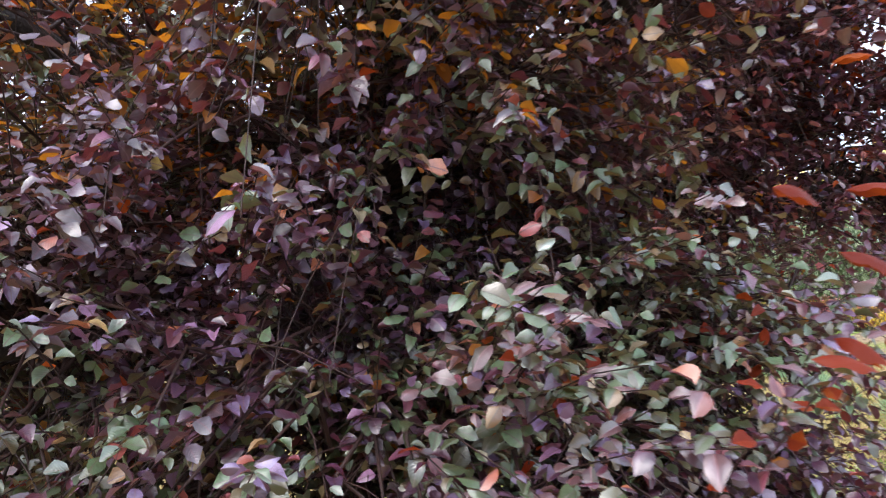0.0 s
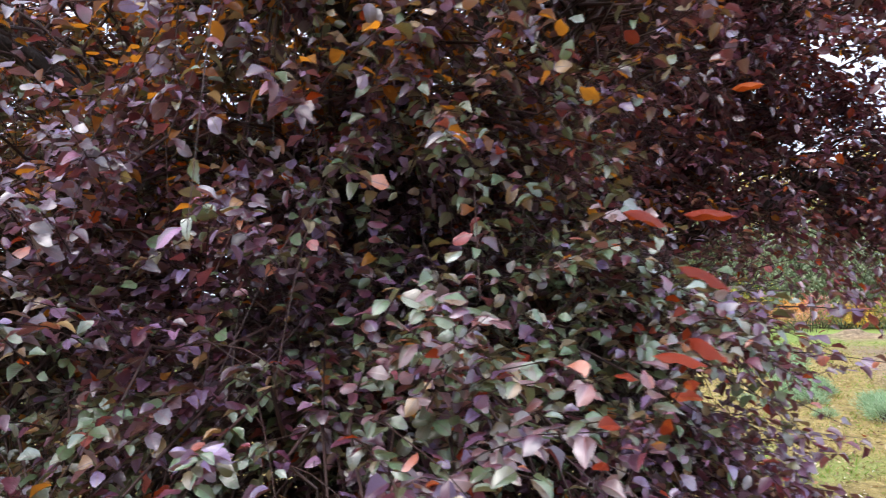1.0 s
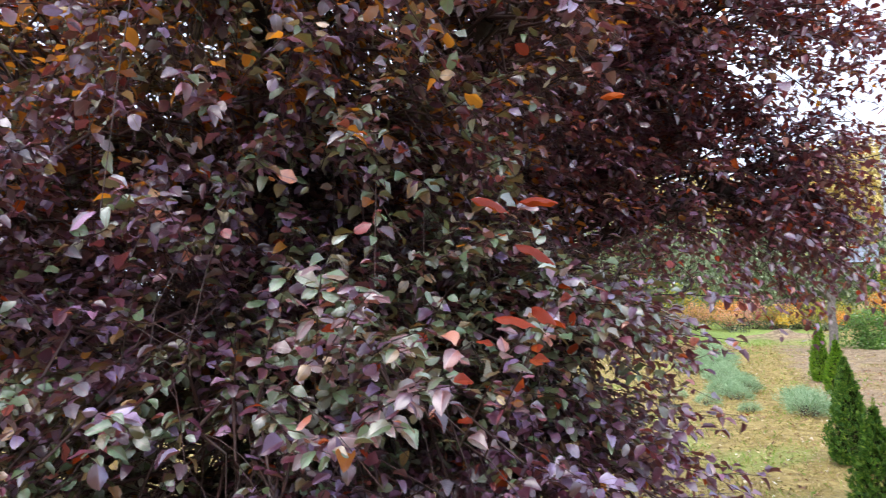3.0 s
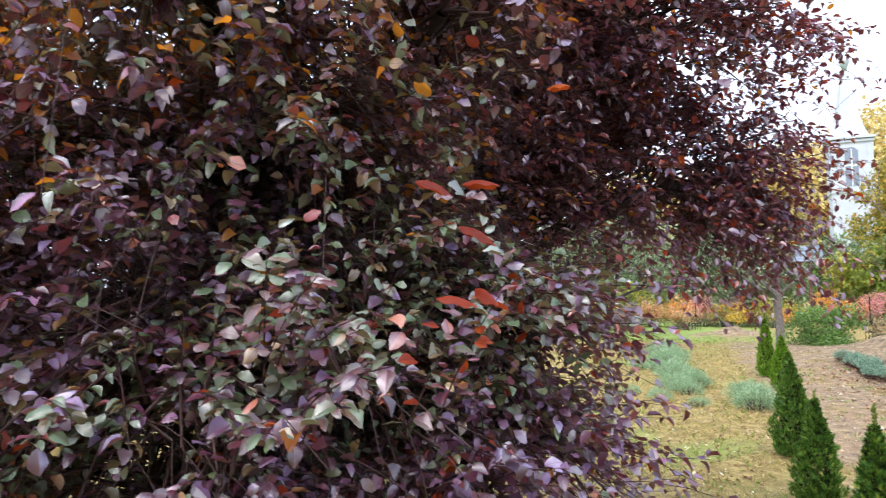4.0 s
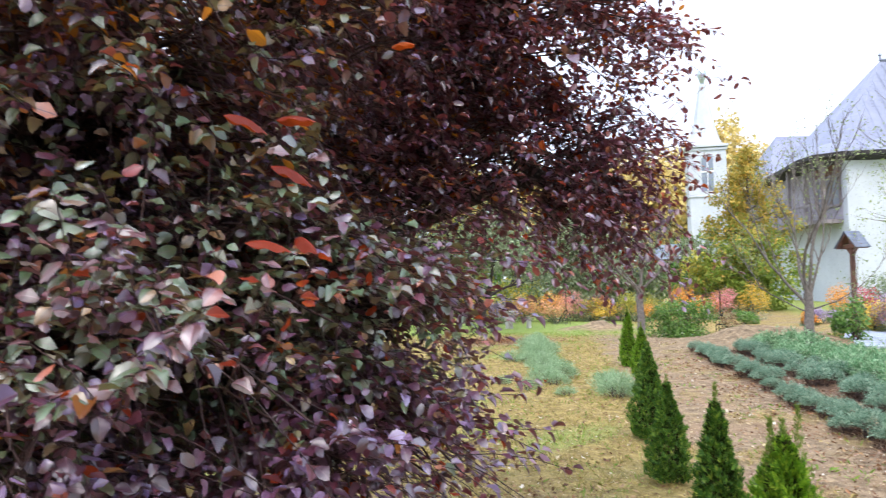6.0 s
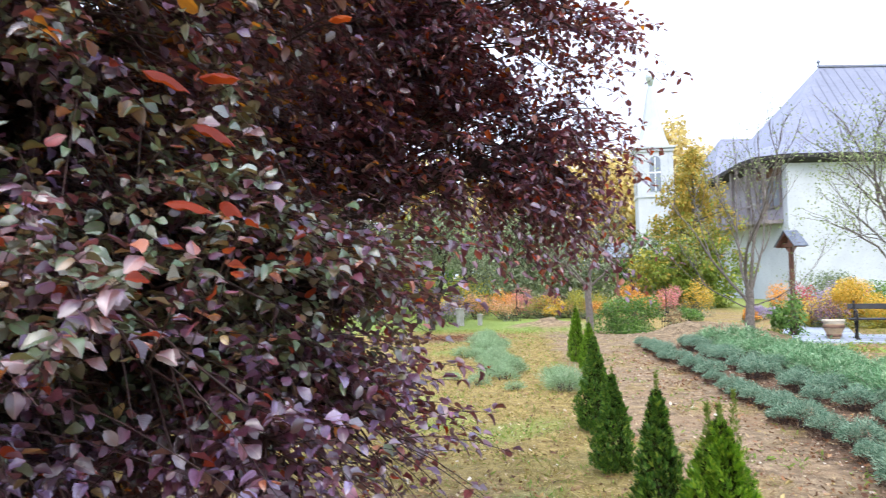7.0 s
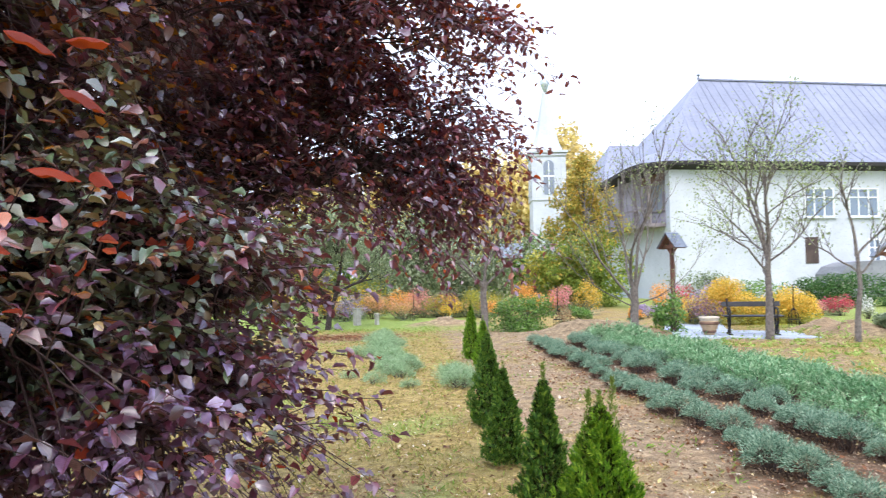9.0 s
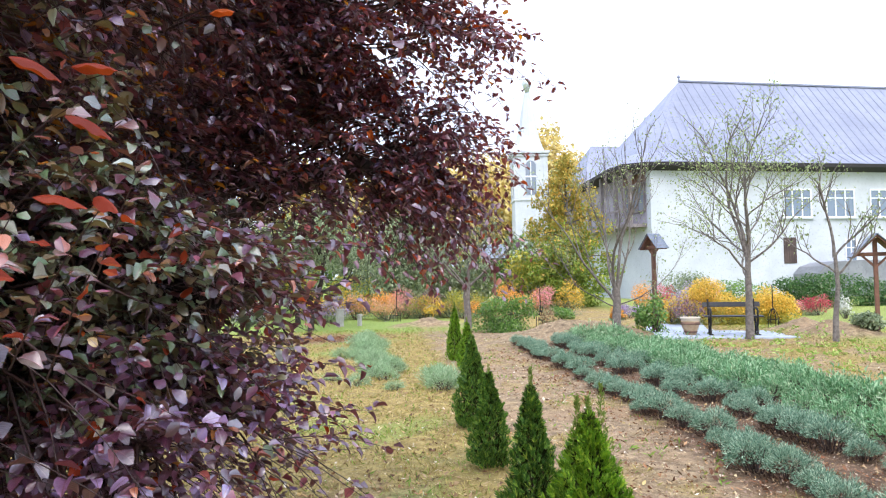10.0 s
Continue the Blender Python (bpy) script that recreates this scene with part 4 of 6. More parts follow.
def grow(g, start, way, length, radius, depth, out, tips, spread=0.6, lift=0.25, kids=(3, 5), shrink=0.62):
    """Limbs that fork: lines go to out, twig ends to tips."""
    n = 7
    p, d = np.array(start, float), unit(way)
    pts = [p.copy()]
    for _ in range(n - 1):
        d = unit(d + g.normal(0, 0.12, 3) + (0, 0, lift * 0.12))
        p = p + d * length / (n - 1)
        pts.append(p.copy())
    pts = np.array(pts)
    out.append((pts, np.linspace(radius, radius * (0.55 if depth else 0.3), n), depth))
    if depth == 0:
        tips.extend(pts[2:])
        return
    for _ in range(g.integers(*kids)):
        s = g.uniform(0.35, 1.0)
        j = min(int(s * (n - 1)), n - 2)
        q = pts[j] + (pts[j + 1] - pts[j]) * (s * (n - 1) - j)
        w = unit(pts[j + 1] - pts[j]) + spread * unit(g.normal(size=3) * (1, 1, 0.5)) + (0, 0, lift)
        grow(g, q, w, length * shrink * g.uniform(0.75, 1.2), radius * 0.5, depth - 1, out, tips, spread, lift, kids, shrink)
    grow(g, pts[-1], d, length * shrink, radius * 0.55, depth - 1, out, tips, spread, lift, kids, shrink)


def tree_from(name, at, trunk, stems, mat, label, seed, n_leaves, size, bark=M_BARK_GREY, depth=2, spread=0.6, lift=0.25, leaf_part="foliage", kids=(3, 5), jitter=0.12, group=""):
    """A small tree. trunk: points with radii; stems: (start height share, way, length, radius)."""
    g = np.random.default_rng(seed)
    z = zz(*at)
    ob = thing(name, (*at, z), label, "tree", group)
    pts, rad = trunk
    v, f = tubes([(np.array(pts, float), np.array(rad, float))], 12)
    part_np("trunk", mesh_np("trunk", v, f), bark, ob)
    tips = []
    fine = []
    for start, way, length, radius in stems:
        out = []
        grow(g, start, way, length, radius, depth, out, tips, spread, lift, kids)
        v, f = tubes([(p, r) for p, r, k in out if k == depth], 7)
        part_np("limb", mesh_np("limb", v, f), bark, ob)
        fine += [(p, r) for p, r, k in out if k < depth]
    v, f = tubes(fine, 4)
    part_np("twig_growth", mesh_np("twig_growth", v, f), bark, ob, "", "stuff")
    if n_leaves:
        tips = np.array(tips)
        pos = tips[g.integers(0, len(tips), n_leaves)] + g.normal(0, jitter, (n_leaves, 3))
        ahead = g.normal(0, 0.7, (n_leaves, 3)) + (0, 0, -0.5)
        ln = g.uniform(0.6, 1.3, n_leaves) * size
        part_np(leaf_part, leaf_mesh("foliage", BLADE, pos, ahead, g.normal(0, 0.5, (n_leaves, 3)) + (0, 0, 0.6), ln, ln * 0.3, g), mat, ob, "", "stuff")
    return ob


def crown_tree(name, at, height, trunk_h, r, mat, label, seed, n, size, bark=M_BARK_GREY, clumps=14, trunk_r=0.12, small=0.4):
    """A fuller tree: trunk, limbs, crown of clumps."""
    g = np.random.default_rng(seed)
    z = zz(*at)
    ob = thing(name, (*at, z), label, "tree")
    top = np.array([0, 0, height])
    v, f = tubes([(curve_pts((0, 0, -0.05), top * 0.8, (0.05 * r[0], 0, 0), 9, 0.02, g), np.linspace(trunk_r, trunk_r * 0.2, 9))], 10)
    part_np("trunk", mesh_np("trunk", v, f), bark, ob)
    mid = np.array([0, 0, (height + trunk_h) / 2])
    rr = np.array([r[0], r[1], (height - trunk_h) / 2])
    lumps = lumpy(g, mid, rr, clumps, small)
    for c, q in lumps[:10]:
        v, f = tubes([(curve_pts((0, 0, trunk_h * g.uniform(0.7, 1.3)), c, (0, 0, 0.1 * height), 7, 0.02, g), np.linspace(trunk_r * 0.45, trunk_r * 0.08, 7))], 6)
        part_np("limb", mesh_np("limb", v, f), bark, ob)
    pos, ahead, up, ln = crown_leaves(g, lumps, n, size, thick=0.6)
    pos[:, 2] = np.maximum(pos[:, 2], 0.1)
    part_np("crown", leaf_mesh("crown", BLADE, pos, ahead, up, ln, ln * 0.32, g), mat, ob, "", "stuff")
    return ob


def thuja(at, height, radius, seed, label, tip=0.12, bright=False, spires=((0.0, 0.0, 1.0),)):
    """A young conifer: inner growth with its shade put into the colour, clothed in upright flat fans of fine scaly
    shoots.
    """
    g = np.random.default_rng(seed)
    ob = thing("thuja", (*at, zz(*at)), label, "conifer", "row of young thujas")
    v, f = tubes([(curve_pts((0, 0, -0.04), (0, 0, height * 0.8), (0, 0, 0), 6), np.linspace(0.014, 0.002, 6))], 6)
    part_np("stem", mesh_np("stem", v, f), M_WOODY, ob)

    def outline(h, ang):
        r = radius * np.clip(1 - h, 0, 1) ** 0.8 * np.clip(0.62 + 2.0 * h, 0, 1) * 1.12
        return r * (1 + 0.13 * np.sin(3 * ang + 9 * h + seed) + 0.1 * np.sin(5 * ang - 17 * h + 2 * seed) + 0.09 * np.sin(9 * ang + 31 * h)) * (0.9 + 0.2 * np.sin(23 * h + 2 * ang) ** 2)

    n = int(2700 * height / 0.8 * (radius / 0.2))
    # the inner fans are coloured dark to stand for shade between the shoots
    for name, mat, inner, share, long in (("inner_growth", M_THUJA_SHADE, (0.3, 0.72), 0.5, 1.1), ("foliage", M_THUJA_BRIGHT if bright else M_THUJA, (0.74, 1.0), 1.5, 1.0)):
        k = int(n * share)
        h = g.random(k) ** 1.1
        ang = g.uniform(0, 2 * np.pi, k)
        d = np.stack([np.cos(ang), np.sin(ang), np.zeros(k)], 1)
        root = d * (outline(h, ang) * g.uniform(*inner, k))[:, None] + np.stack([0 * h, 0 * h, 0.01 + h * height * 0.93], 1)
        way = unit(0.42 * d + (0, 0, 0.9) + g.normal(0, 0.3, (k, 3)))
        flat = unit(np.stack([-d[:, 1], d[:, 0], 0 * ang], 1) * 0.5 + d * 0.55 + g.normal(0, 0.4, (k, 3)))
        wing = unit(np.cross(flat, way))
        size = (0.024 + 0.042 * g.random(k) ** 2.5) * (1 - 0.25 * h) * long
        P, A, U, L = [], [], [], []
        for fan, lift, cut in ((0.0, 0.0, 1.0), (0.7, 0.1, 0.6), (-0.7, 0.1, 0.6), (0.55, 0.35, 0.6), (-0.55, 0.35, 0.6), (0.45, 0.62, 0.42), (-0.45, 0.62, 0.42)):
            P.append(root + way * (size * lift)[:, None])
            A.append(unit(way + fan * wing + g.normal(0, 0.08, (k, 3))))
            U.append(flat)
            L.append(size * cut)
        pos, ahead, up, ln = np.concatenate(P), np.concatenate(A), np.concatenate(U), np.concatenate(L)
        part_np(name, leaf_mesh(name, SLIVER, pos, ahead, up, ln, ln * 0.12, g), mat, ob, "inner growth coloured dark for shade" if inner[0] < 0.5 else "", "stuff")
    m = max(50, int(420 * tip / 0.12))
    spire = np.array(spires)[g.integers(0, len(spires), m)]
    h = g.uniform(0.74, 1.06, m)
    ang = g.uniform(0, 2 * np.pi, m)
    rad = radius * 0.28 * ((1.08 - h) / 0.34) ** 1.8 * np.sqrt(g.random(m)) + 0.001
    pos = np.stack([np.cos(ang) * rad + spire[:, 0], np.sin(ang) * rad + spire[:, 1], h * height * spire[:, 2]], 1)
    ahead = unit(np.stack([np.cos(ang) * 0.35, np.sin(ang) * 0.35, 0.95 + 0 * h], 1) + g.normal(0, 0.3, (m, 3)))
    ln = g.uniform(0.012, 0.026, m)
    part_np("leader", leaf_mesh("tip", SLIVER, pos, ahead, g.normal(size=(m, 3)), ln, ln * 0.12, g), M_THUJA_TIP, ob, "yellow-green new shoots", "stuff")
    return ob


def tuft_mesh(g, r, h, n, blade, wide=0.06, shapes=SLIVER, foot=0.22):
    """Blades that rise in an uneven dome from a woody base."""
    d = unit(g.normal(size=(n, 3)) * (1, 1, 0.8))
    d[:, 2] = np.abs(d[:, 2])
    a = np.arctan2(d[:, 1], d[:, 0])
    q = g.uniform(0, 6.28, 4)
    s = g.uniform(0.45, 1.0, n) ** 0.6 * (1 + 0.16 * np.sin(3 * a + q[0]) + 0.12 * np.sin(5 * a + 4 * d[:, 2] + q[1]) + 0.1 * np.sin(9 * a - 7 * d[:, 2] + q[2]))
    pos = d * np.array([r, r, h * (1 - foot)]) * s[:, None] + (0, 0, h * foot)
    ahead = unit(d + (0, 0, 0.25) + g.normal(0, 0.4, (n, 3)))
    ln = g.uniform(0.6, 1.3, n) * blade
    return leaf_mesh("tuft", shapes, pos, ahead, g.normal(size=(n, 3)) + d, ln, ln * wide, g)


def tuft_kind(name, label, category, mat, r, h, n, blade, seed, group, wide=0.11, shapes=SLIVER, skirt=0):
    """One clump with woody stems, as a thing to be copied. skirt: bare dry shoots round its foot."""
    g = np.random.default_rng(seed)
    ob = thing(name, (0, 0, 0), label, category, group)
    part_np("foliage", tuft_mesh(g, r, h, n, blade, wide, shapes, 0.42 if skirt > 400 else 0.22), mat, ob, "", "stuff")
    ends = [np.array([g.normal(0, 0.45 * r), g.normal(0, 0.45 * r), h * g.uniform(0.45, 0.75)]) for _ in range(30)]
    v, f = tubes([(curve_pts((e[0] * 0.35, e[1] * 0.35, -0.03), e, (0, 0, 0.02), 4), np.linspace(0.006, 0.002, 4)) for e in ends], 4)
    part_np("woody_base", mesh_np("woody_base", v, f), M_WOODY, ob, "dark woody base")
    if skirt:
        a = g.uniform(0, 6.28, skirt)
        q = r * g.uniform(0.45, 0.92, skirt)
        pos = np.stack([q * np.cos(a), q * np.sin(a), h * g.uniform(0.0, 0.42, skirt)], 1)
        ahead = unit(np.stack([np.cos(a), np.sin(a), g.uniform(0.2, 1.6, skirt)], 1) + g.normal(0, 0.35, (skirt, 3)))
        ln = g.uniform(0.03, 0.06, skirt)
        part_np("dry_growth", leaf_mesh("dry_growth", SLIVER, pos, ahead, g.normal(size=(skirt, 3)), ln, ln * 0.07, g), M_DEADWOOD, ob, "brown dry shoots at the foot", "stuff")
    return ob


def put(kinds, g, x, y, size, used):
    """Sets a copy of one of the kinds (or the kind itself, first) at x, y."""
    k = int(g.integers(0, len(kinds)))
    m = pose(x, y, zz(x, y) - 0.01, g.uniform(-6, 6), g.uniform(-6, 6), g.uniform(0, 360)) @ Matrix.Scale(size, 4)
    if k not in used:
        used.add(k)
        kinds[k].matrix_basis = m
    else:
        c = copy_thing(kinds[k], pose(0, 0, 0))
        c.matrix_basis = m


# young thujas in a row beside the path
ONE = ((0.0, 0.0, 1.0),)
for at, h, r, seed, label, tip, bright, spires in (
        ((7.26, 10.91), 0.95, 0.16, 1, "slender yellow-tipped young thuja in the row", 0.35, True, ONE),
        ((6.63, 9.49), 0.78, 0.16, 2, "slim young thuja in the row by the path", 0.2, True, ONE),
        ((5.62, 7.75), 0.74, 0.15, 7, "small dark young thuja in the row", 0.04, False, ONE),
        ((4.52, 6.0), 0.86, 0.185, 3, "dark green bushy young thuja beside the path", 0.03, False, ONE),
        ((3.84, 4.68), 0.73, 0.165, 4, "narrow dark green young thuja on the lawn edge", 0.06, False, ONE),
        ((2.86, 2.83), 0.94, 0.165, 5, "narrow mid-green young thuja by the path", 0.1, False, ONE),
        ((2.56, 2.08), 0.97, 0.275, 6, "broad bright green young thuja with feathery yellow tips", 0.4, True, ((-0.035, 0.02, 0.97), (0.04, -0.025, 1.01), (0.0, 0.0, 0.93), (0.015, 0.02, 0.96)))):
    thuja(at, h, r, seed, label, tip, bright, spires)

# lavender rows: compact blue-green clumps in front, taller green herbs behind
g_bed = np.random.default_rng(21)
LAV = [tuft_kind("lavender", "blue-green lavender clump on a dark woody base", "lavender", M_LAVENDER, 0.19, 0.26, 3000, 0.03, 30 + k, "lavender rows", 0.09, SLIVER, 420) for k in range(3)]
HERB = [tuft_kind("herb_plant", "tall grey-green leafy herb in the planted bed", "herb", M_SAGE, 0.3, 0.33, 950, 0.068, 40 + k, "herb rows", 0.085, BLADE, 200) for k in range(3)]
used_lav, used_herb = set(), set()
for w, lo, hi, gap, kinds, used, size in ((0.2, -2.2, 10.5, 0.335, LAV, used_lav, 0.87), (0.95, -2.0, 10.6, 0.36, LAV, used_lav, 0.92), (1.3, 2.5, 10.6, 0.55, LAV, used_lav, 0.85), (1.6, -1.6, 10.8, 0.4, HERB, used_herb, 0.95), (2.15, -1.2, 11.0, 0.4, HERB, used_herb, 0.95), (2.6, 0.4, 9.5, 0.52, HERB, used_herb, 0.72)):
    s = lo
    while s < hi:
        s += gap * g_bed.uniform(0.75, 1.3)
        if g_bed.random() < (0.03 if w < 0.5 else 0.1):
            continue
        put(kinds, g_bed, *bed(s, w - (0.014 if w < 0.5 else 0.009) * (10.5 - s) + g_bed.normal(0, 0.07)), size * g_bed.uniform(0.66, 1.24), used)

# catmint on the lawn
g_cat = np.random.default_rng(22)
CAT = [tuft_kind("catmint", "soft grey-green catmint mound on the lawn", "catmint", M_CATMINT, 0.3, 0.29, 1700, 0.07, 50 + k, "catmint on the lawn", 0.045) for k in range(2)]
used_cat = set()
for k in range(30):
    v = k / 29
    put(CAT, g_cat, 4.95 + 3.0 * v + g_cat.normal(0, 0.17), 9.4 + 6.6 * v + g_cat.normal(0, 0.12), g_cat.uniform(0.5, 0.9), used_cat)
for x, y, size in ((5.5, 8.3, 0.85), (5.68, 8.55, 0.95), (5.8, 8.95, 0.8), (4.6, 9.9, 0.4), (5.0, 8.7, 0.45), (6.1, 9.6, 0.5)):
    put(CAT, g_cat, x, y, size, used_cat)

# trees of the garden
tree_from("young_tree", (9.92, 14.78), ([(0, 0, -0.05), (0.02, 0, 0.5), (0.0, 0.02, 1.0), (0.03, 0, 1.35)], [0.1, 0.085, 0.08, 0.075]),
          [((0.03, 0, 1.3), (0.1, 0, 1), 0.9, 0.04), ((0.02, 0, 1.2), (0.7, -0.5, 0.6), 0.9, 0.03), ((0, 0, 1.25), (-0.8, 0.4, 0.6), 0.9, 0.03), ((0, 0, 1.1), (-0.4, -0.6, 0.5), 1.0, 0.03), ((0, 0, 1.15), (0.5, 0.6, 0.7), 0.8, 0.025)],
          M_APPLE, "young tree with thin bare branches and sparse grey-green leaves", 61, 1700, 0.065, depth=2)
tree_from("bare_tree", (12.45, 12.42), ([(0, 0, -0.05), (0, 0, 0.4), (0.03, 0, 0.8), (0.03, 0.02, 1.1)], [0.12, 0.1, 0.09, 0.09]),
          [((0.03, 0, 0.9), (-0.15, 0.1, 1), 1.85, 0.042), ((0.03, 0, 1.0), (0.12, 0, 1), 1.95, 0.042), ((0.02, 0, 0.9), (0.35, -0.2, 1), 1.7, 0.032), ((0, 0, 0.8), (-0.5, 0.3, 0.9), 1.75, 0.036), ((0, 0, 0.95), (0.1, 0.4, 1), 1.95, 0.036), ((0, 0, 0.7), (-0.7, 0.2, 0.4), 1.1, 0.016), ((0, 0, 0.75), (0.7, -0.4, 0.35), 1.1, 0.016)],
          M_PALE, "nearly bare young tree with several upright grey stems", 62, 1300, 0.055, depth=3, spread=0.55, lift=0.32, kids=(2, 4))
tree_from("bare_tree", (14.4, 10.39), ([(0, 0, -0.05), (0, 0, 0.5), (0.01, 0, 1.0), (0, 0, 1.5), (0.04, -0.02, 2.2), (0.0, 0, 3.0), (0.03, 0, 3.7)], [0.1, 0.082, 0.072, 0.062, 0.046, 0.032, 0.022]),
          [((0.01, 0, 1.25 + 0.2 * k), (0.8 * math.cos(2.4 * k + 0.6), 0.8 * math.sin(2.4 * k + 0.6), 0.5 + 0.05 * k), 1.65 - 0.075 * k, 0.026 - 0.0012 * k) for k in range(12)] + [((0.03, 0, 3.65), (0, 0, 1), 1.1, 0.022), ((0, 0, 1.6), (0.2, 0.1, 1), 2.0, 0.04), ((0, 0, 1.7), (-0.25, 0.1, 1), 1.9, 0.038)],
          M_PALE, "young tree with grey trunk and few pale green leaves", 63, 4200, 0.06, depth=2, spread=0.8, lift=0.22, kids=(3, 6))
tree_from("bare_tree", (15.05, 8.87), ([(0, 0, -0.05), (0.03, 0, 0.5), (0.1, -0.03, 1.1), (0.05, -0.02, 1.8)], [0.07, 0.055, 0.045, 0.036]),
          [((0.05, 0, 1.7), (0.05, 0, 1), 1.2, 0.035), ((0.08, 0, 1.3), (0.6, -0.4, 0.7), 1.1, 0.025), ((0.08, 0, 1.4), (-0.6, 0.3, 0.7), 1.0, 0.022), ((0.05, 0, 1.7), (0.7, -0.5, 0.9), 1.1, 0.025)],
          M_PALE, "slender leaning young tree with thin bare twigs", 64, 330, 0.07, depth=2)

tree_from("apple_tree", (7.9, 20.1), ([(0, 0, -0.05), (0.05, 0.02, 0.4), (0.2, -0.05, 0.9), (0.3, -0.1, 1.2)], [0.1, 0.08, 0.065, 0.06]),
          [((0.25, 0, 1.1), (0.4, -0.3, 0.9), 1.5, 0.06), ((0.1, 0, 0.7), (-0.6, 0.3, 0.9), 1.5, 0.06), ((0.2, 0, 1.0), (0.9, 0.2, 0.5), 1.4, 0.05), ((0.1, 0, 0.9), (-0.9, -0.2, 0.6), 1.5, 0.05), ((0.2, 0, 1.1), (0, -0.7, 0.7), 1.3, 0.05)],
          M_APPLE, "old apple tree with dark leaning trunk and grey-green leaves", 65, 9000, 0.085, bark=M_BARK_DARK, depth=2, jitter=0.3)
tree_from("apple_tree", (8.7, 23.6), ([(0, 0, -0.05), (0, 0.02, 0.5), (-0.1, -0.05, 1.0), (-0.12, -0.1, 1.5)], [0.1, 0.08, 0.065, 0.06]),
          [((-0.1, 0, 1.4), (0.3, -0.3, 0.9), 1.6, 0.06), ((-0.1, 0, 1.2), (-0.7, 0.3, 0.8), 1.6, 0.06), ((-0.1, 0, 1.3), (0.9, 0.2, 0.6), 1.5, 0.05), ((-0.1, 0, 1.3), (0, -0.8, 0.7), 1.4, 0.05)],
          M_APPLE, "apple tree with dark trunk and pale green leaves", 66, 7000, 0.09, bark=M_BARK_DARK, depth=2, jitter=0.35)


def cone_tree(at, height, radius, label, seed, n, size):
    """A conical tree: limbs in tiers, each with hanging clumps; greener below, yellower above."""
    g = np.random.default_rng(seed)
    ob = thing("linden_tree", (*at, zz(*at)), label, "tree")
    v, f = tubes([(curve_pts((0, 0, -0.05), (0, 0, height * 0.95), (0.08, 0, 0), 9, 0.02, g), np.linspace(0.15, 0.02, 9))], 10)
    part_np("trunk", mesh_np("trunk", v, f), M_BARK_GREY, ob)
    lumps = []
    for k in range(64):
        h = (k + g.random()) / 64
        reach = radius * (1 - h) ** 0.6 * np.clip(0.75 + 1.5 * h, 0, 1) * g.uniform(0.6, 1.02)
        a = 2.4 * k + g.normal(0, 0.3)
        z = 0.3 + h * (height - 0.5)
        end = np.array([reach * math.cos(a), reach * math.sin(a), z])
        if k % 3 == 0:
            v, f = tubes([(curve_pts((0, 0, z * 0.9), end, (0, 0, 0.08 * reach), 6, 0.02, g), np.linspace(0.04, 0.008, 6))], 5)
            part_np("limb", mesh_np("limb", v, f), M_BARK_GREY, ob)
        w = 0.16 + 0.36 * (1 - h) ** 0.7
        lumps.append((end * (0.85, 0.85, 1), np.array([w, w, w * 0.8]) * g.uniform(0.8, 1.35)))
        lumps.append((end * (0.4, 0.4, 1), np.array([w, w, w]) * 1.2))
    pos, ahead, up, ln = crown_leaves(g, lumps, n, size, thick=0.8)
    pos[:, 2] = np.maximum(pos[:, 2], 0.1)
    low = pos[:, 2] / height + 0.1 * wobble(pos[:, 0], pos[:, 1], 2.3, 3) + g.normal(0, 0.13, n) < 0.42
    for m, mat, tag in ((low, M_LINDEN_LOW, "green lower foliage"), (~low, M_LINDEN, "yellowing upper foliage")):
        part_np("crown", leaf_mesh("crown", BLADE, pos[m], ahead[m], up[m], ln[m], ln[m] * 0.34, g), mat, ob, tag, "stuff")
    return ob


cone_tree((22.7, 26.5), 7.3, 3.2, "conical linden tree turning from green to yellow", 67, 19000, 0.15)
crown_tree("garden_tree", (14.3, 28.0), 4.6, 0.6, (2.9, 2.4), M_APPLE, "round grey-green garden tree behind the flower border", 68, 7000, 0.165)
crown_tree("garden_tree", (9.4, 30.0), 4.4, 0.8, (2.8, 2.4), M_YELLOWGREEN, "yellowing garden tree with a dark trunk", 69, 6000, 0.16)
crown_tree("garden_tree", (17.6, 31.5), 5.2, 0.6, (2.5, 2.4), M_PALE, "pale green willow-like tree behind the border", 70, 6000, 0.17)
crown_tree("yellow_tree", (5.6, 31.0), 6.5, 1.0, (2.8, 2.6), M_YELLOWGREEN, "yellowing tree beyond the lawn", 71, 6000, 0.2)
crown_tree("yellow_tree", (1.0, 34.0), 8.0, 1.2, (3.6, 3.2), M_YELLOWGREEN, "tall yellowing tree at the far garden edge", 72, 5000, 0.27)
crown_tree("yellow_tree", (-6.0, 33.0), 8.5, 1.2, (3.8, 3.4), M_YELLOWGREEN, "tall yellow tree at the far garden edge", 73, 4500, 0.27)
for k, (x, y, h, rr) in enumerate(((62, 95, 23, 8), (74, 92, 27, 8), (84, 86, 22, 8), (46, 98, 19, 8), (30, 92, 19, 8), (14, 88, 18, 8), (98, 78, 19, 8), (79, 91, 25.5, 7), (68, 97, 23, 7))):
    crown_tree("autumn_tree", (x, y), h, 2.0, (rr, rr), M_FARGOLD, "tall golden autumn tree in the far wood", 80 + k, 3600, 1.0, clumps=20, trunk_r=0.4)

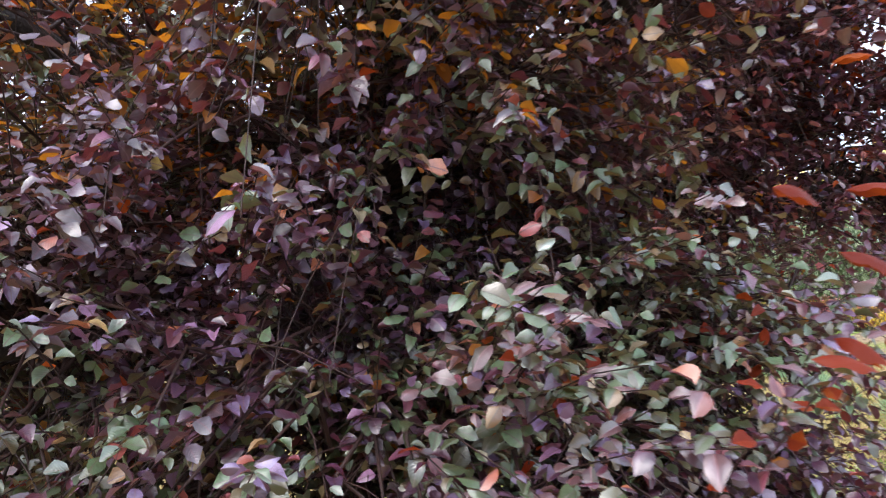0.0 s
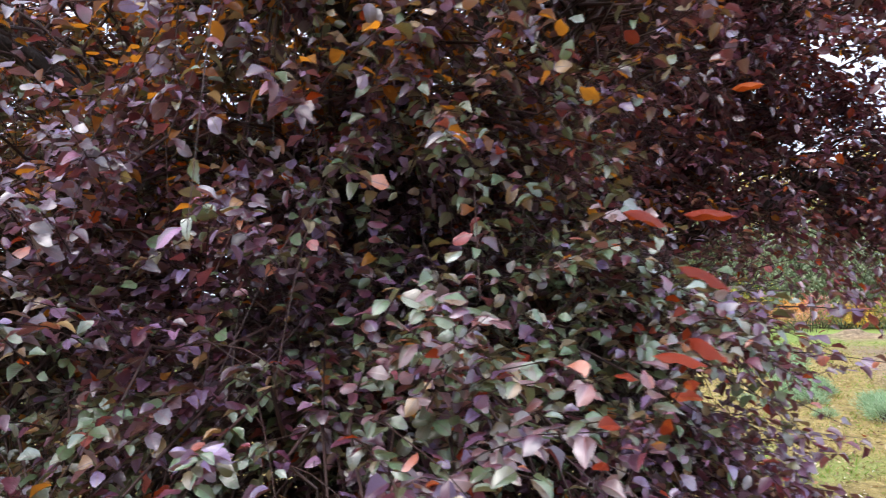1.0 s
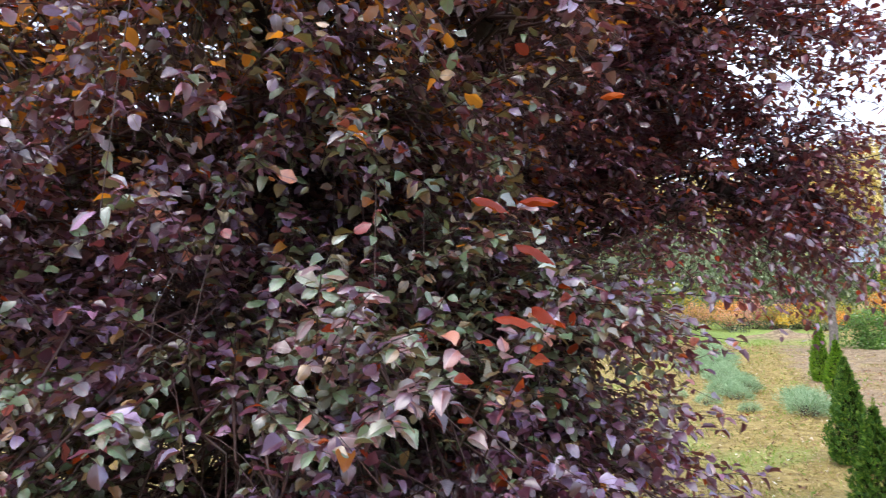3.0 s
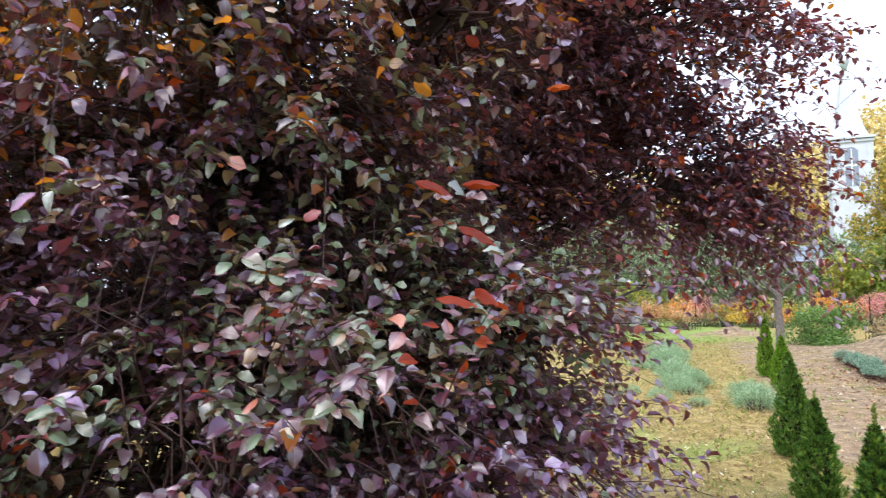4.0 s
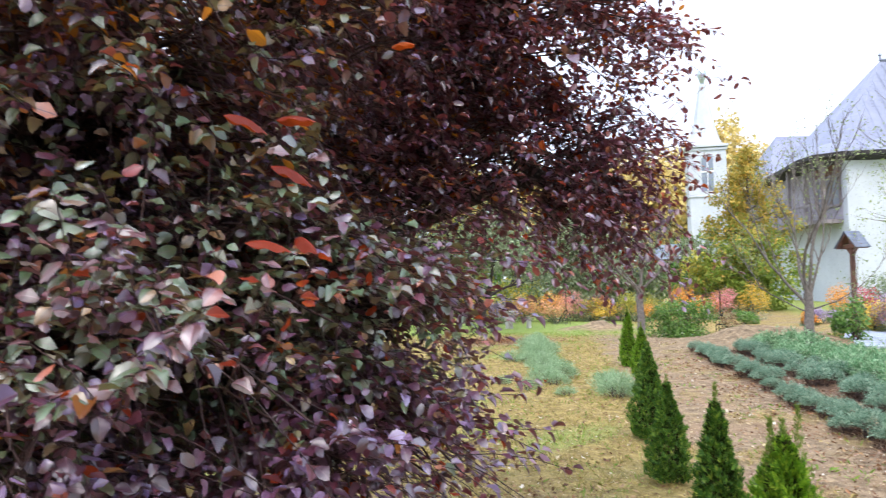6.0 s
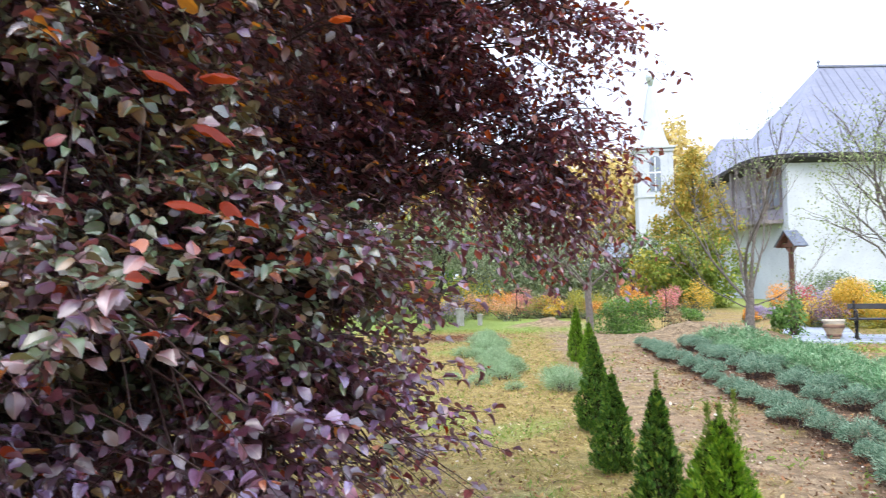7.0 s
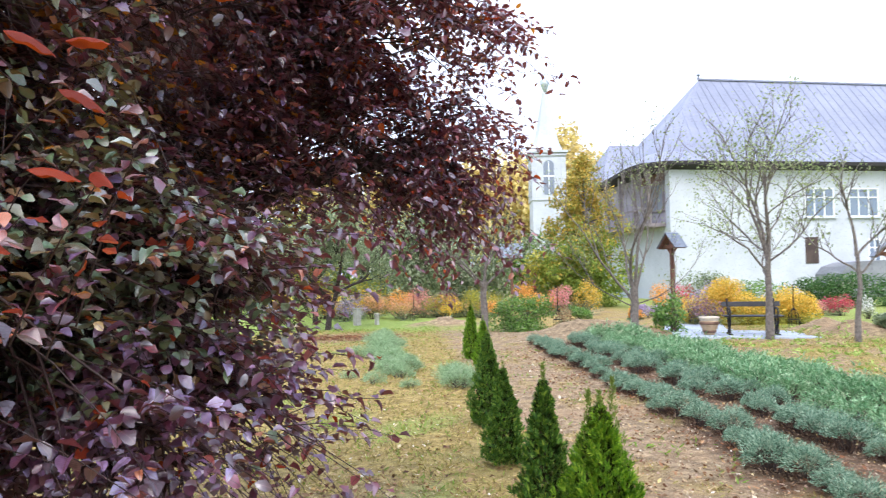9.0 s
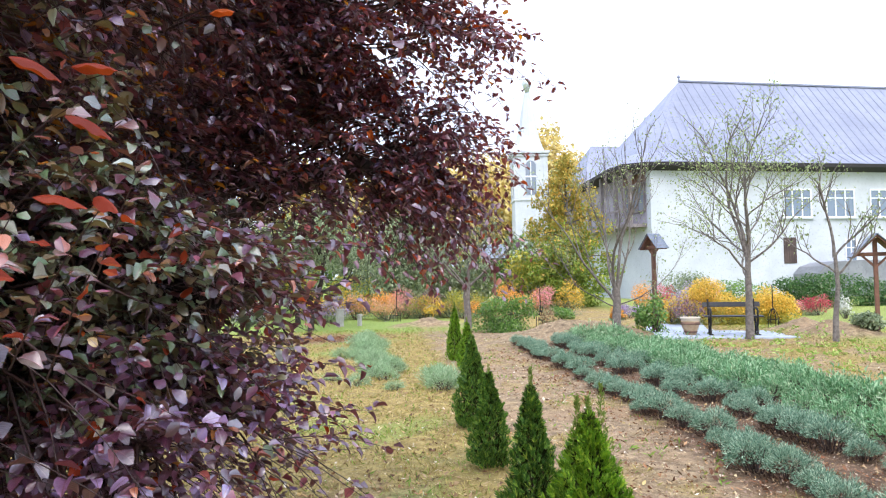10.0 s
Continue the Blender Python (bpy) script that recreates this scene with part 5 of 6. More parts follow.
g_hedge = np.random.default_rng(90)
for k in range(12):
    az = radians(-14 + 4.6 * k)
    rr = 33 + g_hedge.uniform(-2, 3)
    shrub("far_shrub", (0.8 + rr * math.sin(az), rr * math.cos(az)), (2.0, 1.4, g_hedge.uniform(1.3, 2.0)), (M_PALE, M_APPLE, M_YELLOWGREEN)[k % 3], ("pale green", "grey-green", "yellowing")[k % 3] + " tall shrub at the garden's far edge", n=2300, size=0.2, seed=300 + k, group="shrubs at the far edge")

for k in range(10):
    az = radians(2 + 4.1 * k)
    rr = 41 + g_hedge.uniform(-2, 2)
    shrub("far_shrub", (0.8 + rr * math.sin(az), rr * math.cos(az)), (2.6, 1.6, g_hedge.uniform(2.2, 3.0)), (M_APPLE, M_YELLOWGREEN, M_GREEN)[k % 3], ("grey-green", "yellow-green", "mid-green")[k % 3] + " dense shrub closing the garden", n=2300, size=0.26, seed=330 + k, group="shrubs at the far edge")

# flower border and shrubs
BORDER = [
    ((9.9, 26.2), (0.8, 0.7, 0.75), M_GOLD, "golden yellow autumn shrub in the border"),
    ((8.3, 26.6), (0.9, 0.7, 0.8), M_GOLD, "bright yellow shrub behind the apple trees"),
    ((9.9, 23.9), (0.7, 0.6, 0.55), M_LILAC, "lilac asters in full bloom"),
    ((7.2, 24.0), (0.8, 0.6, 0.6), M_LILAC, "pale lilac asters behind the apple trees"),
    ((11.3, 24.9), (0.75, 0.6, 0.62), M_GOLD, "yellow leafy border plant"),
    ((12.3, 24.5), (0.7, 0.6, 0.66), M_ORANGE, "orange chrysanthemum bush in bloom"),
    ((13.0, 24.2), (0.75, 0.6, 0.62), M_PINK, "pink chrysanthemum bush in bloom"),
    ((13.8, 23.8), (0.7, 0.6, 0.6), M_MAUVE, "mauve faded flower bush"),
    ((14.5, 23.3), (0.8, 0.6, 0.55), M_YELLOWGREEN, "yellow-green leafy border plant"),
    ((15.5, 23.0), (0.8, 0.7, 0.62), M_YELLOWGREEN, "yellow-green leafy border perennial"),
    ((16.6, 22.6), (0.9, 0.7, 0.72), M_ORANGE, "salmon orange autumn bush"),
    ((17.6, 22.0), (0.8, 0.7, 0.75), M_PINK, "coral pink autumn bush"),
    ((18.4, 21.4), (0.7, 0.6, 0.8), M_GOLD, "golden yellow autumn bush"),
    ((16.4, 19.2), (0.5, 0.4, 0.3), M_GREEN, "low green border plant"),
    ((18.4, 18.2), (0.6, 0.5, 0.3), M_LILAC, "low lilac flowers by the path"),
    ((17.4, 17.6), (0.35, 0.3, 0.28), M_ORANGE, "low orange marigolds in bloom"),
]
for k, (at, r, mat, label) in enumerate(BORDER):
    shrub("border_shrub", at, r, mat, label, n=2400, size=0.055, seed=100 + k, group="flower border")
shrub("leafy_bush", (11.95, 16.1), (1.1, 0.65, 0.58), M_GREEN, "dense mid-green leafy bush at the lawn's end", n=6500, size=0.065, seed=130, clumps=12)
g_mix = np.random.default_rng(95)
MIXED = ((M_GOLD, "yellow leafy plant woven into the border"), (M_ORANGE, "orange flowering plant woven into the border"), (M_PEACH, "peach flowering plant woven into the border"), (M_YELLOWGREEN, "yellow-green plant woven into the border"))
for k in range(20):
    s = g_mix.random()
    x, y = 9.6 + 8.6 * s + g_mix.normal(0, 0.3), 25.6 - 4.4 * s + g_mix.normal(0, 0.5)
    mat, label = MIXED[k % 4]
    shrub("border_plant", (x, y), (g_mix.uniform(0.4, 0.7), 0.5, g_mix.uniform(0.35, 0.62)), mat, label, n=1250, size=0.062, seed=400 + k, group="flower border")
# flowers round the bench and the paved path
for k, (at, r, mat, label, n) in enumerate((
        ((20.0, 19.0), (0.6, 0.5, 0.75), M_ORANGE, "orange-pink chrysanthemums behind the paved path", 1800),
        ((20.6, 18.7), (0.5, 0.5, 0.75), M_RED, "deep pink chrysanthemums in bloom", 1800),
        ((20.5, 17.6), (0.8, 0.5, 0.75), M_LILAC, "lilac asters behind the paved path", 2200),
        ((21.4, 17.4), (0.6, 0.5, 0.7), M_PINK, "dusky pink asters behind the bench", 1600),
        ((16.6, 14.1), (0.5, 0.5, 0.5), M_MAUVE, "faded mauve shrub beside the bench", 1600),
        ((16.75, 14.75), (0.8, 0.6, 0.72), M_GOLD, "feathery golden shrub behind the bench", 4600),
        ((17.4, 14.35), (0.9, 0.6, 0.78), M_GOLD, "golden yellow shrub behind the bench", 4600),
        ((18.05, 14.0), (0.9, 0.6, 0.76), M_GOLD, "loose golden shrub by the bench", 4600),
        ((18.7, 13.6), (0.9, 0.6, 0.74), M_GOLD, "golden shrub past the bench", 4600),
        ((19.3, 13.2), (0.8, 0.6, 0.66), M_GOLD, "low golden shrub past the bench", 4200),
        ((23.6, 14.7), (0.55, 0.45, 0.42), M_RED, "bright red chrysanthemums in bloom", 1600),
        ((23.0, 15.0), (0.4, 0.35, 0.32), M_PINK, "pink chrysanthemums beside red ones", 900),
        )):
    shrub("flowering_shrub", at, r, mat, label, n=n, size=0.1 if mat in (M_GREEN, M_APPLE, M_DARKGREEN) else 0.06, seed=150 + k, group="flowers round the bench", under=M_YELLOWGREEN if mat is M_GOLD else M_APPLE, lift=0.6 if mat is M_GOLD else 0.75)
# shrubs before the house and on the soil
for k, (at, r, mat, label, n) in enumerate((
        ((28.6, 18.7), (1.3, 1.1, 0.7), M_DARKGREEN, "dark green shrub by the house", 3600),
        ((30.0, 18.0), (1.7, 1.2, 0.8), M_DARKGREEN, "dark green shrub by the house wall", 3600),
        ((31.8, 17.0), (1.7, 1.2, 0.78), M_DARKGREEN, "broad green shrub by the house wall", 3600),
        ((24.6, 21.0), (1.5, 1.0, 0.9), M_APPLE, "grey-green shrub before the house", 2600),
        ((26.4, 20.0), (1.5, 1.0, 0.8), M_GREEN, "low green shrub before the house", 2600),
        ((16.6, 9.0), (0.42, 0.4, 0.2), M_APPLE, "straggly grey-green plant on the soil heap", 900),
        ((22.4, 13.1), (0.22, 0.2, 0.4), M_WHITEF, "small white flowers by the shelter", 500),
        ((14.1, 12.85), (0.5, 0.36, 0.6), M_GREEN, "broad-leaved green plant beside the shelter", 900),
        ((13.6, 16.4), (0.4, 0.4, 0.34), M_DRY, "dry brown stalks at the soil heap", 700),
        )):
    shrub("garden_shrub", at, r, mat, label, n=n, size=0.1 if mat in (M_GREEN, M_APPLE, M_DARKGREEN) else 0.06, seed=190 + k, group="shrubs by the house", under=M_YELLOWGREEN if mat is M_GOLD else M_APPLE, lift=0.6 if mat is M_GOLD else 0.75)

# ---- house ----
def house():
    h = thing("house", (32.1, 30.35, 0), "long white limewashed house with a grey seamed metal roof", "house", turn=-19.5)
    W1, D1, EZ = 27.0, 11.0, 7.9
    part("wall", prism_bm([(0, 0), (W1, 0), (W1, EZ), (0, EZ)], 0.5), M_WALL, h)
    part("wall", box_bm((W1, 0.5, EZ), (W1 / 2, D1, EZ / 2)), M_WALL, h)
    G = 4.35
    part("wall", box_bm((0.5, D1 - 0.5, G), (0.252, D1 / 2, G / 2)), M_WALL, h)
    part("gallery_wall", box_bm((0.4, D1 - 0.5, EZ - G), (0.30, D1 / 2, G + (EZ - G) / 2)), M_GALLERY, h, "lilac-grey boarded gallery wall")
    part("wall", box_bm((0.5, D1 - 0.5, EZ), (W1 - 0.252, D1 / 2, EZ / 2)), M_WALL, h)
    for y in (0.5, 2.6, 4.7, 6.8, 8.9):
        part("gallery_post", box_bm((0.2, 0.2, EZ - G), (-0.9, y, G + (EZ - G) / 2), 0.02), M_PORCH, h)
    part("gallery_floor", box_bm((1.3, D1 - 0.6, 0.2), (-0.62, D1 / 2, G)), M_PORCH, h)
    part("gallery_rail", box_bm((0.1, D1 - 0.6, 0.12), (-0.95, D1 / 2, G + 1.0)), M_PORCH, h)
    part("gallery_boarding", box_bm((0.06, 3.0, 0.75), (0.066, 2.0, 7.35), 0.01), M_POST, h, "red-brown boards under the eave")
    for z in (5.25, 6.85):
        part("window_rail", box_bm((0.1, 2.6, 0.12), (0.05, 1.9, z), 0.01), M_PORCH, h)
    for y in (0.65, 1.5, 2.35, 3.15):
        part("window_post", box_bm((0.1, 0.1, 1.48), (0.05, y, 6.05), 0.01), M_PORCH, h)
    part("window_pane", box_bm((0.04, 2.4, 1.48), (0.078, 1.9, 6.05)), M_DARKGLASS, h, "dark gallery glazing")
    # roof: eave line, flared foot, hipped end
    eave = [(W1 + 1, -1.0), (1.2, -1.0), (-0.4, -0.8), (-1.5, 0.2), (-1.6, 2.0), (-1.0, 6.0), (-0.2, D1 + 0.8), (W1 + 1, D1 + 0.8)]
    ra, rb, rz = (4.9, 5.0), (W1 + 1, 5.0), 14.25
    tops = [rb, ra, ra, ra, ra, ra, ra, rb]
    bm = bmesh.new()
    e = [bm.verts.new((x, y, EZ)) for x, y in eave]
    m = [bm.verts.new((x + (t[0] - x) * 0.2, y + (t[1] - y) * 0.2, EZ + (rz - EZ) * 0.12)) for (x, y), t in zip(eave, tops)]
    va, vb = bm.verts.new((*ra, rz)), bm.verts.new((*rb, rz))
    for k in range(7):
        bm.faces.new((e[k + 1], e[k], m[k], m[k + 1]))
        if tops[k] == tops[k + 1]:
            bm.faces.new((m[k + 1], m[k], va))
        else:
            p, q = (vb, va) if tops[k] == rb else (va, vb)
            bm.faces.new((m[k + 1], m[k], p, q))
    bmesh.ops.recalc_face_normals(bm, faces=bm.faces)
    roof = part("roof", bm, M_ROOF, h, "grey sheet-metal hipped roof")
    part("ridge_cap", box_bm((W1 - 4, 0.22, 0.14), (W1 / 2 + 2.9, 5.0, rz + 0.03), 0.03), M_SEAM, roof)
    part("finial", lathe_bm([(0.09, 0), (0.06, 0.25), (0.12, 0.32), (0.04, 0.45)], 8, (4.9, 5.0, rz)), M_SEAM, roof)
    seam = box_bm((0.026, 1, 0.022))
    me = bpy.data.meshes.new("seam")
    seam.to_mesh(me)
    seam.free()
    me.materials.append(M_SEAM)
    x = 0.2
    while x < W1 + 1:
        top = 1.0 if x > 4.9 else (x + 1.5) / 6.4
        foot = Vector((x, -1.0, EZ + 0.02))
        head = Vector((x + (0.0 if x > 4.9 else 0.25), -1.0 + 6.0 * top, EZ + (rz - EZ) * max(0.12, top) + 0.02))
        knee = foot.lerp(Vector((x, 5.0, rz)), 0.2)
        knee.z = EZ + (rz - EZ) * 0.12 + 0.03
        for a, b in ((foot, knee), (knee, head)):
            if (b - a).length > 0.3 and b.y > a.y:
                ob = new("seam", me)
                ob.parent = roof
                ob.matrix_basis = Matrix.Translation((a + b) / 2) @ (b - a).to_track_quat("Y", "Z").to_matrix().to_4x4() @ Matrix.Diagonal((1, (b - a).length, 1, 1))
        x += 0.62
    # dark soffit and fascia under the eave
    bm = bmesh.new()
    lo = [bm.verts.new((x, y, EZ - 0.22)) for x, y in eave[:7]]
    hi = [bm.verts.new((x, y, EZ - 0.01)) for x, y in eave[:7]]
    inner = [bm.verts.new((x, y, EZ - 0.42)) for x, y in ((W1, -0.27), (0.8, -0.27), (0.0, -0.27), (-0.02, 0.3), (0.0, 2.0), (0.0, 6.0), (0.0, D1))]
    for k in range(6):
        bm.faces.new((lo[k], lo[k + 1], hi[k + 1], hi[k]))
        bm.faces.new((inner[k], inner[k + 1], lo[k + 1], lo[k]))
    bmesh.ops.recalc_face_normals(bm, faces=bm.faces)
    part("soffit", bm, M_SOFFIT, h, "dark wooden eave")
    # windows
    for x0, x1, z0, z1, arch in ((8.45, 10.4, 4.7, 6.45, 0), (11.35, 13.35, 4.7, 6.45, 0), (14.4, 16.4, 4.7, 6.45, 0), (17.4, 19.4, 4.7, 6.45, 0), (12.55, 13.4, 1.75, 3.4, 1)):
        win = new("window")
        win.parent = h
        w, hh = x1 - x0, z1 - z0
        win.matrix_basis = pose((x0 + x1) / 2, -0.25, (z0 + z1) / 2)
        part("glass", box_bm((w - 0.08, 0.03, hh - 0.08), (0, -0.012, 0)), M_GLASS, win, "blue-grey reflecting panes")
        f = 0.09
        for s in (-1, 1):
            part("frame_side", box_bm((f, 0.08, hh), (s * (w - f) / 2, -0.03, 0), 0.01), M_WINFRAME, win)
            part("frame_rail", box_bm((w - 2 * f - 0.004, 0.08, f), (0, -0.03, s * (hh - f) / 2), 0.01), M_WINFRAME, win)
        for u in ((-1 / 6, 1 / 6) if not arch else (0,)):
            part("mullion", box_bm((0.08, 0.07, hh - 2 * f - 0.004), (u * w, -0.032, 0), 0.01), M_WINFRAME, win)
        part("transom", box_bm((w - 2 * f - 0.004, 0.055, 0.07), (0, -0.034, hh * 0.18), 0.01), M_WINFRAME, win)
        part("sill", box_bm((w + 0.2, 0.18, 0.06), (0, -0.08, -hh / 2 - 0.04), 0.01), M_WALL, win)
    door = new("shuttered_window")
    door.parent = h
    door.matrix_basis = pose(8.85, -0.26, 2.75)
    for k in range(5):
        part("board", box_bm((0.155, 0.05, 1.55), (-0.34 + 0.17 * k, -0.01, 0), 0.008), M_SHUTTER, door)
    # low barrel-roofed annexe
    bm = prism_bm([(-2.9, 0), (2.9, 0), (2.9, 1.35), (2.5, 1.75), (1.7, 2.0), (0, 2.08), (-1.7, 2.0), (-2.5, 1.75), (-2.9, 1.35)], 2.2)
    bmesh.ops.translate(bm, vec=(11.9, -1.36, 0), verts=bm.verts)
    part("annexe", bm, M_ANNEXE, h, "low grey barrel-roofed annexe")
    # rear wing with its own roof
    part("wing_wall", box_bm((8.8, 6.0, 7.6), (5.6, 14.6, 3.8)), M_PORCH, h)
    bm = bmesh.new()
    vs = [bm.verts.new(p) for p in ((0.3, 11.3, 7.6), (10.5, 11.3, 7.6), (10.5, 18.4, 7.6), (0.3, 18.4, 7.6), (2.6, 14.8, 11.7), (8.0, 14.8, 11.7))]
    for f in ((0, 1, 5, 4), (1, 2, 5), (2, 3, 4, 5), (3, 0, 4), (0, 3, 2, 1)):
        bm.faces.new([vs[k] for k in f])
    bmesh.ops.recalc_face_normals(bm, faces=bm.faces)
    part("wing_roof", bm, M_ROOF, h, "grey metal roof of the rear wing")
    return h


house()


def bell_tower():
    t = thing("bell_tower", (49.2, 64.6, 0), "slim white bell tower with an arched window and silver cupola", "tower", turn=-30)
    part("shaft", box_bm((3.5, 3.5, 14.0), (0, 0, 7.0), 0.05), M_WALL, t)
    for z, w, hh in ((13.9, 3.8, 0.25), (14.2, 4.1, 0.25), (9.3, 3.75, 0.2)):
        part("cornice", box_bm((w, w, hh), (0, 0, z + hh / 2), 0.04), M_WALL, t)
    for s in (-1, 1):
        for q in (-1, 1):
            part("pilaster", box_bm((0.5, 0.5, 4.2), (s * 1.56, q * 1.56, 11.62), 0.03), M_WALL, t)
    arch = [(-0.55, 0), (0.55, 0), (0.55, 3.0)] + [(0.55 * math.cos(a), 3.0 + 0.55 * math.sin(a)) for a in [math.pi * k / 10 for k in range(1, 10)]] + [(-0.55, 3.0)]
    for turn in (0, 90, -90):
        win = new("arched_window")
        win.parent = t
        win.matrix_basis = pose(0, 0, 9.9, 0, 0, turn) @ pose(0, -1.76, 0)
        part("glass", prism_bm(arch, 0.06), M_DARKGLASS, win, "dark arched glass")
        bm = prism_bm([(x * 1.25, z * 1.04 - 0.06) for x, z in arch], 0.05)
        bmesh.ops.translate(bm, vec=(0, 0.02, 0), verts=bm.verts)
        part("surround", bm, M_WALL, win)
        part("transom", box_bm((1.1, 0.08, 0.16), (0, -0.03, 1.9), 0.01), M_WINFRAME, win)
        part("mullion", box_bm((0.09, 0.07, 3.4), (0, -0.032, 1.72), 0.01), M_WINFRAME, win)
    part("upper_tier", lathe_bm([(1.95, 14.42), (1.85, 14.6), (1.5, 15.3), (1.2, 16.2), (0.98, 17.2), (0.8, 18.3), (0.62, 19.3), (0.45, 20.2), (0.3, 20.9)], 8), M_WALL, t)
    part("cupola", lathe_bm([(0.16, 20.85), (0.3, 21.3), (0.47, 21.75), (0.5, 22.0), (0.42, 22.25), (0.2, 22.45), (0.06, 22.7), (0.04, 23.0)], 16), M_SILVER, t, "silver-blue cupola", True)
    cross = new("cross")
    cross.parent = t
    part("upright", box_bm((0.07, 0.07, 0.8), (0, 0, 23.3)), M_SILVER, cross)
    part("arm", box_bm((0.44, 0.065, 0.07), (0, 0, 23.4)), M_SILVER, cross)
    return t


tower = bell_tower()
tower.scale = (1.03, 1.03, 1.05)


# ---- garden furniture ----
def bench():
    b = thing("garden_bench", (14.78, 11.12, 0.045), "black park bench with cast-iron legs on pale paving", "bench", turn=-43.4)
    for k in range(4):
        part("seat_slat", box_bm((1.26, 0.085, 0.032), (0, -0.16 + 0.1 * k, 0.42), 0.008), M_BENCH, b)
    tilt = Matrix.Rotation(radians(-12), 4, "X")
    for z, hh in ((0.675, 0.115),):
        part("back_slat", box_bm((1.26, 0.03, hh), (0, 0.24 + (z - 0.42) * 0.2, z), 0.008, tilt), M_BENCH, b)
    for s in (-1, 1):
        leg = new("end_frame")
        leg.parent = b
        leg.matrix_basis = pose(s * 0.5, 0, 0)
        for name, pts in (("front_leg", [(0, -0.2, 0.0), (0, -0.13, 0.08), (0, -0.1, 0.2), (0, -0.18, 0.32), (0, -0.18, 0.4)]),
                          ("rear_leg", [(0, 0.2, 0.0), (0, 0.14, 0.08), (0, 0.1, 0.2), (0, 0.17, 0.34), (0, 0.22, 0.5), (0, 0.31, 0.8)]),
                          ("brace", [(0, -0.1, 0.2), (0, 0.0, 0.25), (0, 0.1, 0.2)]),
                          ("seat_bearer", [(0, -0.2, 0.395), (0, 0.0, 0.385), (0, 0.2, 0.395)]),
                          ("armrest", [(0, -0.18, 0.4), (0, -0.2, 0.55), (0, -0.1, 0.6), (0, 0.24, 0.6)])):
            v, f = tubes([(np.array(pts), np.full(len(pts), 0.024))], 7)
            part_np(name, mesh_np(name, v, f), M_IRON, leg)
        for y in (-0.2, 0.2):
            part("foot", box_bm((0.09, 0.12, 0.03), (0, y, 0.012), 0.006), M_IRON, leg)
    return b


bench()

pot = thing("flower_pot", (14.06, 11.72, 0.045), "tan glazed urn with cream rim beside the bench", "pot")
part("bowl", lathe_bm([(0.13, 0.0), (0.15, 0.03), (0.14, 0.06), (0.19, 0.16), (0.235, 0.28), (0.24, 0.34), (0.22, 0.37), (0.2, 0.36)], 24), M_POT, pot, "tan glazed bowl", True)
part("rim", lathe_bm([(0.222, 0.365), (0.235, 0.385), (0.225, 0.41), (0.255, 0.43), (0.26, 0.47), (0.21, 0.47), (0.2, 0.37)], 24), M_POTRIM, pot, "cream glazed rim", True)
part("band", lathe_bm([(0.235, 0.27), (0.248, 0.28), (0.25, 0.33), (0.238, 0.345)], 24), M_POTBAND, pot, "brown glazed band", True)
part("band", lathe_bm([(0.146, 0.05), (0.165, 0.06), (0.18, 0.1), (0.172, 0.12)], 24), M_POTBAND, pot, "brown glazed foot", True)
part("soil", lathe_bm([(0.19, 0.38), (0.2, 0.43), (0.05, 0.44)], 16), M_SOILHEAP, pot)

pot.scale = (0.88, 0.88, 0.86)

# paving of slabs under the bench
paving = thing("paving", (14.75, 11.5, 0), "pale blue-grey paving slabs under the bench", "paving", kind="structure", turn=-43.4)
slab_bm = box_bm((0.49, 0.49, 0.06), (0, 0, 0.0), 0.008)
slab_me = bpy.data.meshes.new("slab")
slab_bm.to_mesh(slab_me)
slab_bm.free()
slab_me.materials.append(M_PAVE)
for i in range(6):
    for j in range(-1, 4):
        if j == 3 and i > 2:
            continue
        ob = new("slab", slab_me)
        ob.parent = paving
        ob.matrix_basis = pose(-1.2 + 0.5 * i, -0.25 + 0.5 * j, 0.012 + 0.004 * rng.random(), rng.uniform(-0.6, 0.6), rng.uniform(-0.6, 0.6), rng.uniform(-0.5, 0.5))


# a paved path leads away behind the bench
path = thing("paved_path", (14.75, 12.75, 0), "pale blue-grey slab path leading to the flower beds", "path", kind="structure", turn=-46.5)
for j in range(12):
    for i in range(3):
        ob = new("slab", slab_me)
        ob.parent = path
        ob.matrix_basis = pose(-0.5 + 0.5 * i, 0.3 + 0.5 * j, 0.014 + 0.004 * rng.random(), rng.uniform(-0.6, 0.6), rng.uniform(-0.6, 0.6), rng.uniform(-0.5, 0.5))


